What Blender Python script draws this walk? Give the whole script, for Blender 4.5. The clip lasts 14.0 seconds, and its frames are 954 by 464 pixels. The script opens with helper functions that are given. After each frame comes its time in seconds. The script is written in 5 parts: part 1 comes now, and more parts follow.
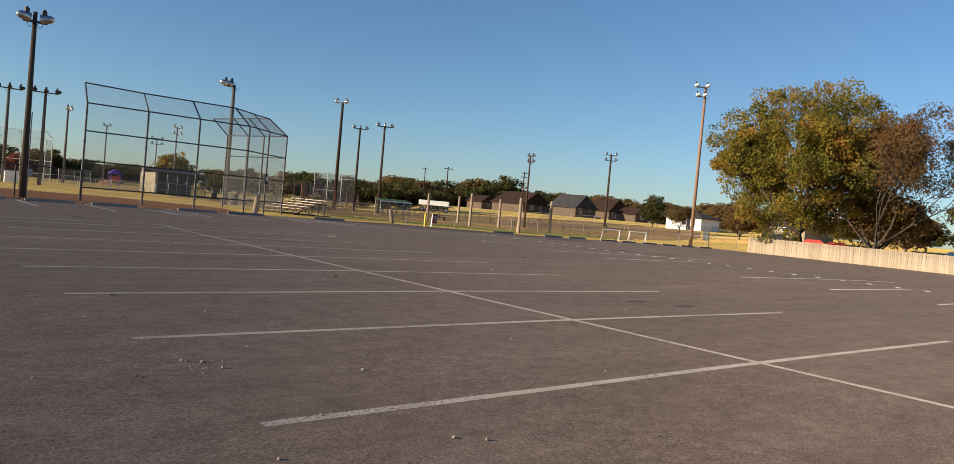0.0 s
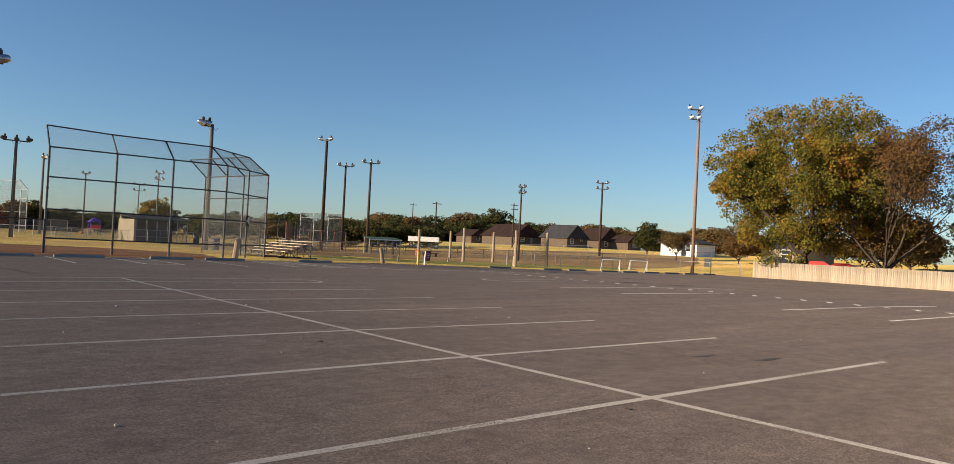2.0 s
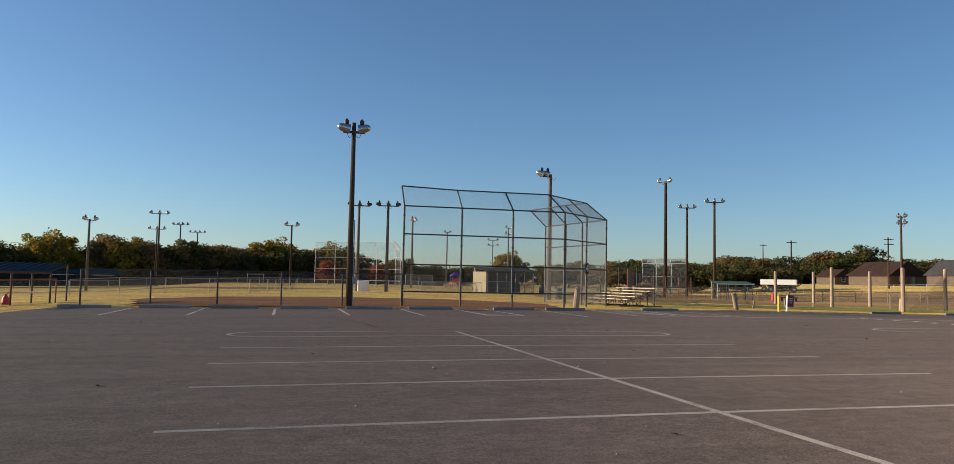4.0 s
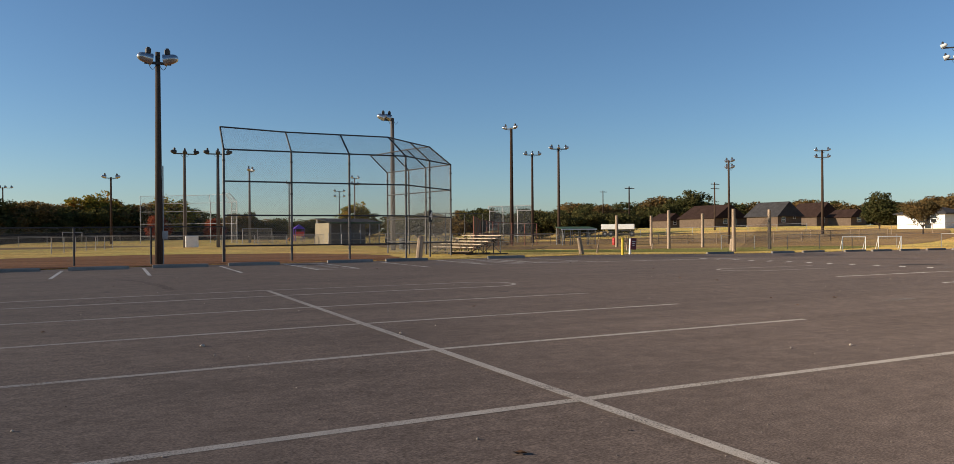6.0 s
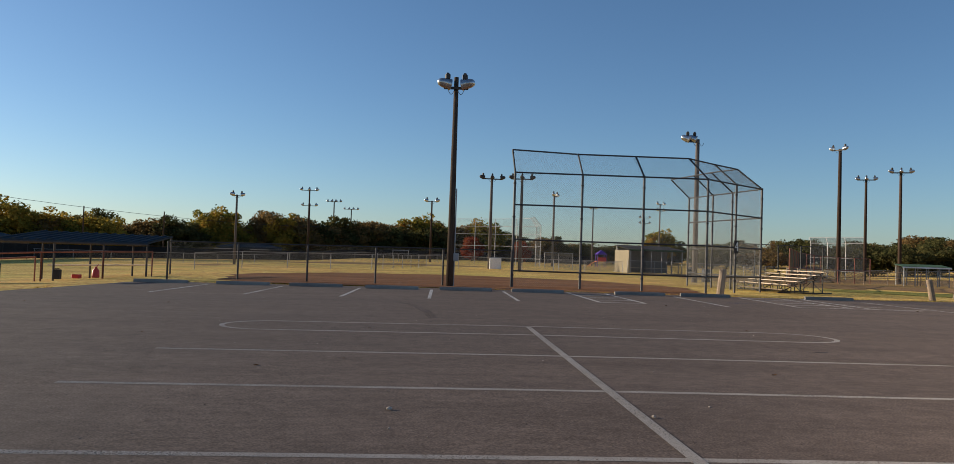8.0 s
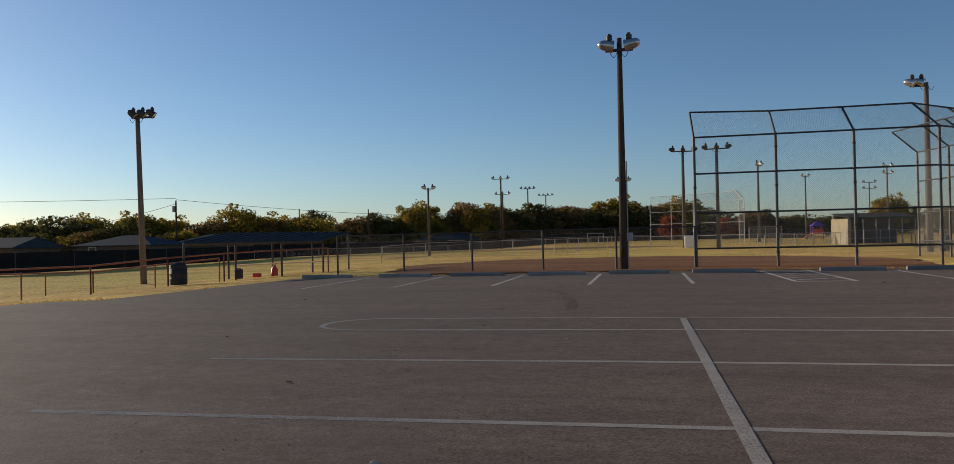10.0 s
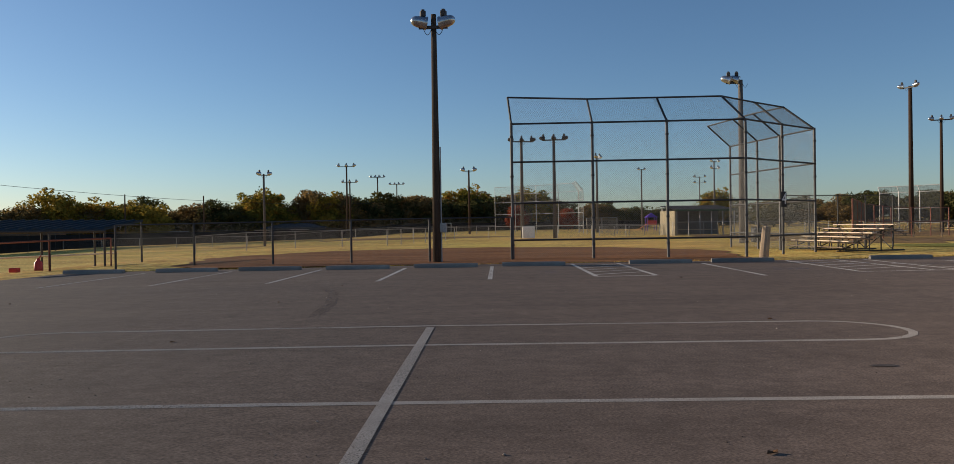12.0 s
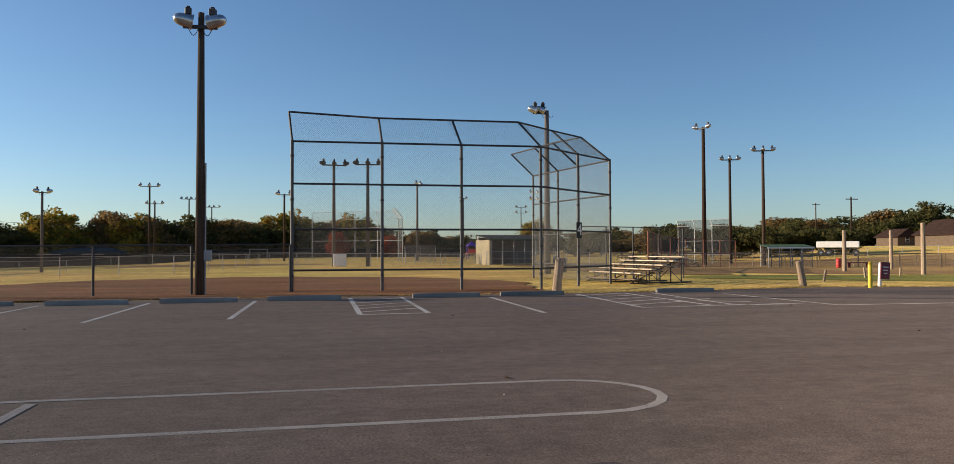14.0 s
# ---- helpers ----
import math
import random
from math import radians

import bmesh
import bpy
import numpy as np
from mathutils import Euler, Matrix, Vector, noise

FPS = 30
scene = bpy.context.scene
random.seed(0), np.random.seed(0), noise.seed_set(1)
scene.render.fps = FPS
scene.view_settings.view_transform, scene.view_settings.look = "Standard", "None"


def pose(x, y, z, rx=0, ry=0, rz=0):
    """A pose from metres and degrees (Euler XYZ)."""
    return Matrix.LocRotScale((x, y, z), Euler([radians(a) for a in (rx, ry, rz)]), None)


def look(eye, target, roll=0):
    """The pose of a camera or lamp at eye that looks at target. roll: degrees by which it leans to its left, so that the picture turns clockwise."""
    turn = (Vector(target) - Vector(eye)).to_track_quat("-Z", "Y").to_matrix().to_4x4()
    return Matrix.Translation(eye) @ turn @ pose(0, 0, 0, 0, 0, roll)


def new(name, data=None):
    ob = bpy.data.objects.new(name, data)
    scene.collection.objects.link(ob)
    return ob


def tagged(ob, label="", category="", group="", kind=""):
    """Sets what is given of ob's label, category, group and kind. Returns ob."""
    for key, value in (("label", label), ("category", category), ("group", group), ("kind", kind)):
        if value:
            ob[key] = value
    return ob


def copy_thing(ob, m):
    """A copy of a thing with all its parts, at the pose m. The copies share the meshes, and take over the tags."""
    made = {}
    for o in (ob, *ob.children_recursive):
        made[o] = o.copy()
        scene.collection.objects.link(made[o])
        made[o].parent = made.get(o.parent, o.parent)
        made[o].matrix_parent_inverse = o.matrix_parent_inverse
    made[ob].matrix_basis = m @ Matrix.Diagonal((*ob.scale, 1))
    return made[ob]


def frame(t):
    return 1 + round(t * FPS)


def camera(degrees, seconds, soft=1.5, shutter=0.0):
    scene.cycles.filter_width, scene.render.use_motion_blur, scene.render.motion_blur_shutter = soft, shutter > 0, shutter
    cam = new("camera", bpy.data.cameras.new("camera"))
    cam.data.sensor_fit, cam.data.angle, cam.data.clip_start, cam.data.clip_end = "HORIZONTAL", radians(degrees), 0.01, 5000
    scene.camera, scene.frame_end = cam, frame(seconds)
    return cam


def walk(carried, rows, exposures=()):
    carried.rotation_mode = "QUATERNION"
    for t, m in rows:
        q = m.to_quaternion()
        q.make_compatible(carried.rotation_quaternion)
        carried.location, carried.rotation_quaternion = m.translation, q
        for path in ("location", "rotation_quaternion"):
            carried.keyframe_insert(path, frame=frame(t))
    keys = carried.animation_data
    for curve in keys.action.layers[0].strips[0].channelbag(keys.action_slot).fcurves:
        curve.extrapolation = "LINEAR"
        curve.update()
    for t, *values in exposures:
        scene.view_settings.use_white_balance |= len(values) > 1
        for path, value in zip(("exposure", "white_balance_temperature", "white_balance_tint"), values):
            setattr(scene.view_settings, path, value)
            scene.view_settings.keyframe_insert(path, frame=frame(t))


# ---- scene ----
cam = camera(64.8, 14.0, 0.7)
PATH = [
    (0, (-0.886, -0.925, 1.356), (0.395, 0.61, 1.3), 5.2),
    (0.5, (-0.48, -0.317, 1.308), (0.761, 1.249, 1.221), 0.1),
    (1, (-0.132, 0.317, 1.321), (1.114, 1.879, 1.244), 2.0),
    (1.5, (0.262, 0.936, 1.325), (1.572, 2.445, 1.245), 3.2),
    (2, (0.575, 1.556, 1.397), (1.874, 3.075, 1.433), 2.9),
    (2.5, (0.988, 2.219, 1.358), (2.267, 3.756, 1.34), 3.9),
    (3, (1.325, 2.92, 1.4), (2.405, 4.603, 1.431), 4.9),
    (3.5, (1.77, 3.576, 1.391), (2.461, 5.451, 1.482), 2.2),
    (3.7, (1.901, 3.894, 1.375), (2.405, 5.825, 1.509), 1.3),
    (5.8, (3.304, 6.551, 1.283), (4.092, 8.389, 1.274), -2.1),
    (6, (3.504, 6.825, 1.262), (4.388, 8.619, 1.263), -0.4),
    (6.5, (3.851, 7.272, 1.296), (4.811, 9.026, 1.289), 2.6),
    (7, (4.298, 8.032, 1.266), (5.324, 9.748, 1.299), 2.0),
    (7.5, (4.597, 8.451, 1.333), (5.202, 10.358, 1.322), 1.8),
    (8, (4.825, 9.127, 1.385), (4.935, 11.124, 1.445), 1.9),
    (8.2, (5.058, 9.212, 1.31), (4.906, 11.205, 1.379), 0.7),
    (10.3, (6.205, 12.052, 1.326), (5.782, 14.007, 1.338), -1.1),
    (10.5, (6.35, 12.311, 1.323), (5.938, 14.268, 1.333), -0.6),
    (11, (6.671, 12.941, 1.325), (6.308, 14.908, 1.29), -0.9),
    (11.5, (7.125, 13.592, 1.319), (6.948, 15.584, 1.287), -1.1),
    (12, (7.527, 14.028, 1.328), (7.486, 16.028, 1.309), -0.9),
    (12.5, (7.985, 14.694, 1.34), (8.084, 16.691, 1.335), -1.0),
    (13, (8.397, 15.171, 1.37), (8.475, 17.169, 1.407), -0.4),
    (13.5, (8.841, 15.737, 1.38), (9.111, 17.718, 1.438), -1.8),
    (14, (9.271, 16.283, 1.379), (9.677, 18.24, 1.428), -0.2),
]
walk(cam, [(t, look(eye, target, roll)) for t, eye, target, roll in PATH],
     [(0, 0.76, 5900, 8), (3.7, 0.76, 5900, 8), (5.8, 0.64, 5900, 8), (6.8, 0.64, 5900, 8), (7.2, 0.62, 5900, 8), (8, 0.62, 5900, 8), (10.3, 0.34, 6000, 9), (11.3, 0.34, 6000, 9), (12.5, 0.64, 6000, 9), (13, 0.78, 6000, 9), (13.5, 0.78, 6000, 9), (14, 0.78, 6000, 9)])

# ---- world, sun, exposure ----
SUN_DIR = Vector((-0.943, 0.333, 0.0)).normalized()
SUN_EL = radians(14.5)
sky_world = bpy.data.worlds.new("sky")
scene.world = sky_world
sky_world.use_nodes = True
wn = sky_world.node_tree.nodes
sky = wn.new("ShaderNodeTexSky")
sky.sky_type, sky.sun_disc = "NISHITA", False
sky.sun_elevation = SUN_EL
sky.sun_rotation = math.atan2(SUN_DIR.x, SUN_DIR.y)
sky.air_density, sky.dust_density, sky.ozone_density = 0.9, 0.4, 3.0
wn["Background"].inputs["Strength"].default_value = 0.074
sky_world.node_tree.links.new(sky.outputs["Color"], wn["Background"].inputs["Color"])
sun_data = bpy.data.lights.new("sun", "SUN")
sun_data.energy, sun_data.angle, sun_data.color = 5.0, radians(0.6), (1.0, 0.80, 0.56)
sun = new("sun", sun_data)
away = -Vector((SUN_DIR.x * math.cos(SUN_EL), SUN_DIR.y * math.cos(SUN_EL), math.sin(SUN_EL)))
sun.matrix_world = Matrix.Translation((-40, 30, 30)) @ away.to_track_quat("-Z", "Y").to_matrix().to_4x4()


# ---- materials ----
def material(name, colour, rough=0.8, metal=0.0, spread=0.15, scale=3.0, fine=60.0, fine_mix=0.3, bump=0.2, second=None, second_scale=0.6,
             stretch=(1, 1, 1), per_object=0.0, per_island=0.0, mottle=()):
    """A node material: a base colour broken up at two scales, with fine relief."""
    m = bpy.data.materials.new(name)
    m.use_nodes = True
    n, l = m.node_tree.nodes, m.node_tree.links
    b = n["Principled BSDF"]
    b.inputs["Roughness"].default_value, b.inputs["Metallic"].default_value = rough, metal
    if rough > 0.84:
        b.inputs["Diffuse Roughness"].default_value, b.inputs["Specular IOR Level"].default_value = 0.4, 0.03
    co, mp = n.new("ShaderNodeTexCoord"), n.new("ShaderNodeMapping")
    mp.inputs["Scale"].default_value = stretch
    l.new(co.outputs["Object"], mp.inputs["Vector"])
    big, small = n.new("ShaderNodeTexNoise"), n.new("ShaderNodeTexNoise")
    for tex, s in ((big, scale), (small, fine)):
        tex.inputs["Scale"].default_value, tex.inputs["Detail"].default_value = s, 5.0
        l.new(mp.outputs["Vector"], tex.inputs["Vector"])
    ramp = n.new("ShaderNodeValToRGB")
    c = Vector(colour)
    ramp.color_ramp.elements[0].position, ramp.color_ramp.elements[1].position = 0.3, 0.7
    ramp.color_ramp.elements[0].color = (*(c * (1 - spread)), 1)
    ramp.color_ramp.elements[1].color = (*(c * (1 + spread)), 1)
    l.new(big.outputs["Fac"], ramp.inputs["Fac"])
    last = ramp.outputs["Color"]

    def mix(kind, fac, a, bb):
        x = n.new("ShaderNodeMix")
        x.data_type, x.blend_type = "RGBA", kind
        for sock, v in ((x.inputs[0], fac), (x.inputs[6], a), (x.inputs[7], bb)):
            if isinstance(v, bpy.types.NodeSocket):
                l.new(v, sock)
            elif isinstance(v, (int, float)):
                sock.default_value = v
            else:
                sock.default_value = (*v, 1)
        return x.outputs[2]

    if second:
        patch = n.new("ShaderNodeTexNoise")
        patch.inputs["Scale"].default_value, patch.inputs["Detail"].default_value = second_scale, 6.0
        l.new(mp.outputs["Vector"], patch.inputs["Vector"])
        edge = n.new("ShaderNodeMapRange")
        edge.inputs["From Min"].default_value, edge.inputs["From Max"].default_value = 0.42, 0.62
        l.new(patch.outputs["Fac"], edge.inputs["Value"])
        last = mix("MIX", edge.outputs["Result"], last, second)
    grit = n.new("ShaderNodeMapRange")
    grit.inputs["From Min"].default_value, grit.inputs["From Max"].default_value = 0.32, 0.68
    l.new(small.outputs["Fac"], grit.inputs["Value"])
    last = mix("OVERLAY", fine_mix, last, grit.outputs["Result"])
    for s_, lo, hi, st in mottle:
        tex, rg, mp2 = n.new("ShaderNodeTexNoise"), n.new("ShaderNodeMapRange"), n.new("ShaderNodeMapping")
        mp2.inputs["Scale"].default_value = st
        l.new(co.outputs["Object"], mp2.inputs["Vector"])
        l.new(mp2.outputs["Vector"], tex.inputs["Vector"])
        tex.inputs["Scale"].default_value, tex.inputs["Detail"].default_value, tex.inputs["Roughness"].default_value = s_, 7.0, 0.6
        rg.inputs["From Min"].default_value, rg.inputs["From Max"].default_value = 0.33, 0.67
        rg.inputs["To Min"].default_value, rg.inputs["To Max"].default_value = lo, hi
        l.new(tex.outputs["Fac"], rg.inputs["Value"])
        last = mix("MULTIPLY", 1.0, last, rg.outputs["Result"])
    for amount, node, out in ((per_object, "ShaderNodeObjectInfo", "Random"), (per_island, "ShaderNodeNewGeometry", "Random Per Island")):
        if amount:
            r, v = n.new(node), n.new("ShaderNodeMapRange")
            v.inputs["To Min"].default_value, v.inputs["To Max"].default_value = 1 - amount, 1 + amount
            l.new(r.outputs[out], v.inputs["Value"])
            last = mix("MULTIPLY", 1.0, last, v.outputs["Result"])
    l.new(last, b.inputs["Base Color"])
    if bump:
        bp = n.new("ShaderNodeBump")
        bp.inputs["Strength"].default_value, bp.inputs["Distance"].default_value = bump, 0.01
        l.new(small.outputs["Fac"], bp.inputs["Height"])
        l.new(bp.outputs["Normal"], b.inputs["Normal"])
    return m


def leaf_material(name, colours):
    """Leaves: each one takes its own tint, and lets some light through."""
    m = bpy.data.materials.new(name)
    m.use_nodes = True
    n, l = m.node_tree.nodes, m.node_tree.links
    geo, info, ramp = n.new("ShaderNodeNewGeometry"), n.new("ShaderNodeTexNoise"), n.new("ShaderNodeValToRGB")
    co = n.new("ShaderNodeTexCoord")
    info.inputs["Scale"].default_value, info.inputs["Detail"].default_value = 0.35, 3.0
    l.new(co.outputs["Object"], info.inputs["Vector"])
    add = n.new("ShaderNodeMath")
    add.operation = "MULTIPLY_ADD"
    add.inputs[1].default_value = 0.45
    sub = n.new("ShaderNodeMath")
    sub.operation = "MULTIPLY_ADD"
    sub.inputs[1].default_value, sub.inputs[2].default_value = 1.5, -0.5
    l.new(info.outputs["Fac"], sub.inputs[0])
    l.new(geo.outputs["Random Per Island"], add.inputs[0])
    l.new(sub.outputs[0], add.inputs[2])
    els = ramp.color_ramp.elements
    while len(els) < len(colours):
        els.new(0.5)
    for i, c in enumerate(colours):
        els[i].position, els[i].color = 0.1 + 0.8 * i / (len(colours) - 1), (*c, 1)
    l.new(add.outputs[0], ramp.inputs["Fac"])
    diff, trans, mixer = n.new("ShaderNodeBsdfDiffuse"), n.new("ShaderNodeBsdfTranslucent"), n.new("ShaderNodeMixShader")
    mixer.inputs[0].default_value = 0.38
    l.new(ramp.outputs["Color"], diff.inputs["Color"])
    l.new(ramp.outputs["Color"], trans.inputs["Color"])
    l.new(diff.outputs[0], mixer.inputs[1])
    l.new(trans.outputs[0], mixer.inputs[2])
    l.new(mixer.outputs[0], n["Material Output"].inputs["Surface"])
    return m


def worn_paint(name, colour, keep, scale=26.0):
    """Traffic paint rubbed off the asphalt in specks and patches."""
    m = material(name, colour, 0.75, spread=0.12, fine=160, bump=0.3)
    n, l = m.node_tree.nodes, m.node_tree.links
    n["Principled BSDF"].inputs["Diffuse Roughness"].default_value, n["Principled BSDF"].inputs["Specular IOR Level"].default_value = 0.75, 0.1
    co, a, b = n.new("ShaderNodeTexCoord"), n.new("ShaderNodeTexNoise"), n.new("ShaderNodeTexNoise")
    a.inputs["Scale"].default_value, a.inputs["Detail"].default_value, a.inputs["Roughness"].default_value = scale, 8.0, 0.75
    b.inputs["Scale"].default_value, b.inputs["Detail"].default_value = 0.55, 3.0
    for tex in (a, b):
        l.new(co.outputs["Object"], tex.inputs["Vector"])
    s, r = n.new("ShaderNodeMath"), n.new("ShaderNodeMapRange")
    s.operation = "MULTIPLY_ADD"
    s.inputs[1].default_value = 0.35
    l.new(b.outputs["Fac"], s.inputs[0])
    l.new(a.outputs["Fac"], s.inputs[2])
    r.inputs["From Min"].default_value, r.inputs["From Max"].default_value = 0.66 - 0.3 * (keep - 0.5), 0.80 - 0.3 * (keep - 0.5)
    r.inputs["To Max"].default_value = 0.9
    l.new(s.outputs[0], r.inputs["Value"])
    clear, mixer = n.new("ShaderNodeBsdfTransparent"), n.new("ShaderNodeMixShader")
    l.new(r.outputs["Result"], mixer.inputs[0])
    l.new(clear.outputs[0], mixer.inputs[1])
    l.new(n["Principled BSDF"].outputs[0], mixer.inputs[2])
    l.new(mixer.outputs[0], n["Material Output"].inputs["Surface"])
    return m


ASPHALT = material("asphalt", (0.148, 0.110, 0.089), 0.86, spread=0.10, scale=0.35, fine=70, fine_mix=0.42, bump=0.3, second=(0.133, 0.101, 0.084), second_scale=0.09, stretch=(0.7, 1.4, 1), mottle=((2.4, 0.88, 1.1, (1, 1, 1)), (0.5, 0.88, 1.08, (0.4, 2.6, 1)), (7.0, 0.84, 1.14, (0.8, 1.3, 1)), (30.0, 0.84, 1.16, (1, 1, 1)), (130.0, 0.8, 1.22, (1, 1, 1))))
for node in ASPHALT.node_tree.nodes:
    if node.type == "BSDF_PRINCIPLED":
        node.inputs["Specular IOR Level"].default_value, node.inputs["Diffuse Roughness"].default_value = 0.1, 0.5
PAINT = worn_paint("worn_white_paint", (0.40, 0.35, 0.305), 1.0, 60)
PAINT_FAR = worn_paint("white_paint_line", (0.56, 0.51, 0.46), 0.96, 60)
PAINT_FAINT = worn_paint("faded_white_paint", (0.27, 0.25, 0.235), 0.5, 60)
PAINT_BLUE = worn_paint("faded_blue_paint", (0.10, 0.16, 0.32), 0.35, 60)
GRASS = material("dormant_grass", (0.66, 0.42, 0.125), 0.95, spread=0.22, scale=0.22, fine=6, fine_mix=0.55, bump=0.8, second=(0.56, 0.42, 0.11), second_scale=0.045, mottle=((0.12, 0.75, 1.15, (0.5, 2.0, 1)), (1.2, 0.8, 1.15, (1, 1, 1))))
DIRT = material("infield_dirt", (0.27, 0.13, 0.062), 0.95, spread=0.25, scale=0.4, fine=8, fine_mix=0.5, bump=0.8, second=(0.19, 0.092, 0.046), second_scale=0.2, stretch=(0.6, 2.5, 1), mottle=((0.9, 0.7, 1.2, (0.35, 2.4, 1)), (5.0, 0.78, 1.2, (1, 1, 1))))
GRASS_GREEN = material("mown_green_grass", (0.17, 0.165, 0.045), 0.95, spread=0.2, scale=0.3, fine=6, fine_mix=0.5, bump=0.8, second=(0.28, 0.23, 0.065), second_scale=0.07)
DIRT_PALE = material("pale_brown_dirt", (0.24, 0.15, 0.075), 0.95, spread=0.2, scale=0.3, fine=8, fine_mix=0.4, bump=0.6, second=(0.32, 0.21, 0.085), second_scale=0.06)
CONCRETE = material("concrete", (0.29, 0.26, 0.23), 0.9, spread=0.15, scale=2, fine=90, bump=0.4, per_object=0.15)
WOOD_POLE = material("weathered_brown_pole_wood", (0.085, 0.065, 0.05), 0.85, spread=0.3, scale=1.2, fine=30, fine_mix=0.5, bump=0.5, stretch=(9, 9, 0.7))
GALV = material("galvanised_steel", (0.33, 0.32, 0.31), 0.55, 0.4, spread=0.12, scale=4, fine=40, bump=0.05)
WIRE = material("galvanised_wire", (0.13, 0.13, 0.128), 0.6, 0.3, spread=0.1, bump=0)
PIPE = material("dark_weathered_pipe", (0.045, 0.042, 0.041), 0.62, 0.15, spread=0.25, scale=3, fine=50, bump=0.1)
RUST = material("rusty_brown_pipe", (0.23, 0.085, 0.055), 0.75, 0.2, spread=0.25, scale=3, fine=50, bump=0.15)
WOOD_GREY = material("weathered_grey_wood", (0.15, 0.13, 0.115), 0.85, spread=0.2, scale=2, fine=30, fine_mix=0.5, bump=0.5, stretch=(9, 9, 0.7), per_object=0.2)
WOOD_DARK = material("creosoted_dark_wood", (0.075, 0.05, 0.036), 0.85, spread=0.25, scale=2, fine=30, fine_mix=0.5, bump=0.5, stretch=(9, 9, 0.7), per_object=0.2)
WOOD_RED = material("red_brown_pole_wood", (0.25, 0.145, 0.09), 0.8, spread=0.2, scale=2, fine=30, fine_mix=0.4, bump=0.4, stretch=(9, 9, 0.7))
WOOD_STUB = material("weathered_tan_wood", (0.36, 0.27, 0.19), 0.85, spread=0.22, scale=2, fine=28, fine_mix=0.5, bump=0.5, stretch=(8, 8, 0.8), per_object=0.2)
WOOD_NEW = material("new_cedar_picket", (0.43, 0.345, 0.25), 0.85, spread=0.28, scale=2.2, fine=30, fine_mix=0.4, bump=0.3, stretch=(6, 6, 0.5), per_object=0.16, per_island=0.16)
PLANK = material("bare_bleacher_plank", (0.62, 0.49, 0.34), 0.75, spread=0.15, scale=2, fine=30, bump=0.3, stretch=(0.7, 8, 8))
ALU = material("aluminium", (0.62, 0.63, 0.64), 0.35, 0.85, spread=0.06, bump=0.05)
FLOOD = material("weathered_lamp_housing", (0.52, 0.53, 0.54), 0.26, 0.9, spread=0.15, bump=0.05)
LAMP_GLASS = material("lamp_glass", (0.75, 0.76, 0.78), 0.12, 0.3, spread=0.05, bump=0)
ROOF_BLUE = material("blue_ribbed_metal", (0.04, 0.055, 0.07), 0.86, 0.0, spread=0.12, scale=1.5, bump=0.05)
ROOF_GREEN = material("green_painted_roof", (0.06, 0.10, 0.066), 0.86, 0.0, spread=0.12, bump=0.1)
SHINGLE = material("brown_shingles", (0.044, 0.027, 0.022), 0.9, spread=0.2, scale=1.0, fine=9, bump=0.5)
SHINGLE_GREY = material("grey_shingles", (0.055, 0.052, 0.054), 0.9, spread=0.2, scale=1.0, fine=9, bump=0.5)
BRICK_TAN = material("tan_brick_wall", (0.15, 0.11, 0.08), 0.9, spread=0.12, scale=1.5, fine=14, bump=0.3)
SIDING = material("white_siding", (0.78, 0.76, 0.72), 0.7, spread=0.05, scale=1.0, fine=6, bump=0.1)
BLOCK_TAN = material("tan_painted_block", (0.34, 0.29, 0.2), 0.85, spread=0.08, scale=1.5, fine=20, bump=0.2)
GLASS_DARK = material("window_glass", (0.03, 0.035, 0.04), 0.08, 0.0, spread=0.05, bump=0)
BLACK = material("black_plastic", (0.02, 0.02, 0.022), 0.75, spread=0.1, bump=0.05)
RED = material("red_plastic", (0.45, 0.035, 0.03), 0.5, spread=0.1, bump=0.05)
MAROON = material("maroon_paint", (0.16, 0.03, 0.045), 0.6, spread=0.12, bump=0.1)
YELLOW = material("yellow_paint", (0.75, 0.50, 0.02), 0.5, spread=0.1, bump=0.1)
WHITE = material("white_paint", (0.78, 0.77, 0.74), 0.6, spread=0.08, bump=0.1)
PURPLE = material("purple_plastic", (0.10, 0.03, 0.30), 0.5, spread=0.1, bump=0)
ORANGE = material("orange_plastic", (0.75, 0.22, 0.05), 0.5, spread=0.1, bump=0)
SCREEN = material("black_windscreen", (0.02, 0.021, 0.022), 0.9, spread=0.2, scale=0.8, bump=0.2)
BARK = material("bark", (0.085, 0.065, 0.05), 0.95, spread=0.3, scale=2, fine=15, fine_mix=0.5, bump=0.8, stretch=(4, 4, 0.8))
STONE = material("pebble", (0.40, 0.335, 0.275), 0.9, spread=0.25, scale=8, bump=0.3, per_object=0.3)
LEAF_DRY = material("dry_leaf", (0.16, 0.09, 0.05), 0.9, spread=0.25, scale=8, bump=0.2, per_object=0.4)
TAR = material("dark_tar_stain", (0.085, 0.074, 0.07), 0.85, spread=0.2, scale=2, bump=0.4)
LEAF_MAPLE = leaf_material("maple_leaves", [(0.055, 0.066, 0.017), (0.16, 0.15, 0.028), (0.30, 0.215, 0.036), (0.40, 0.18, 0.042)])
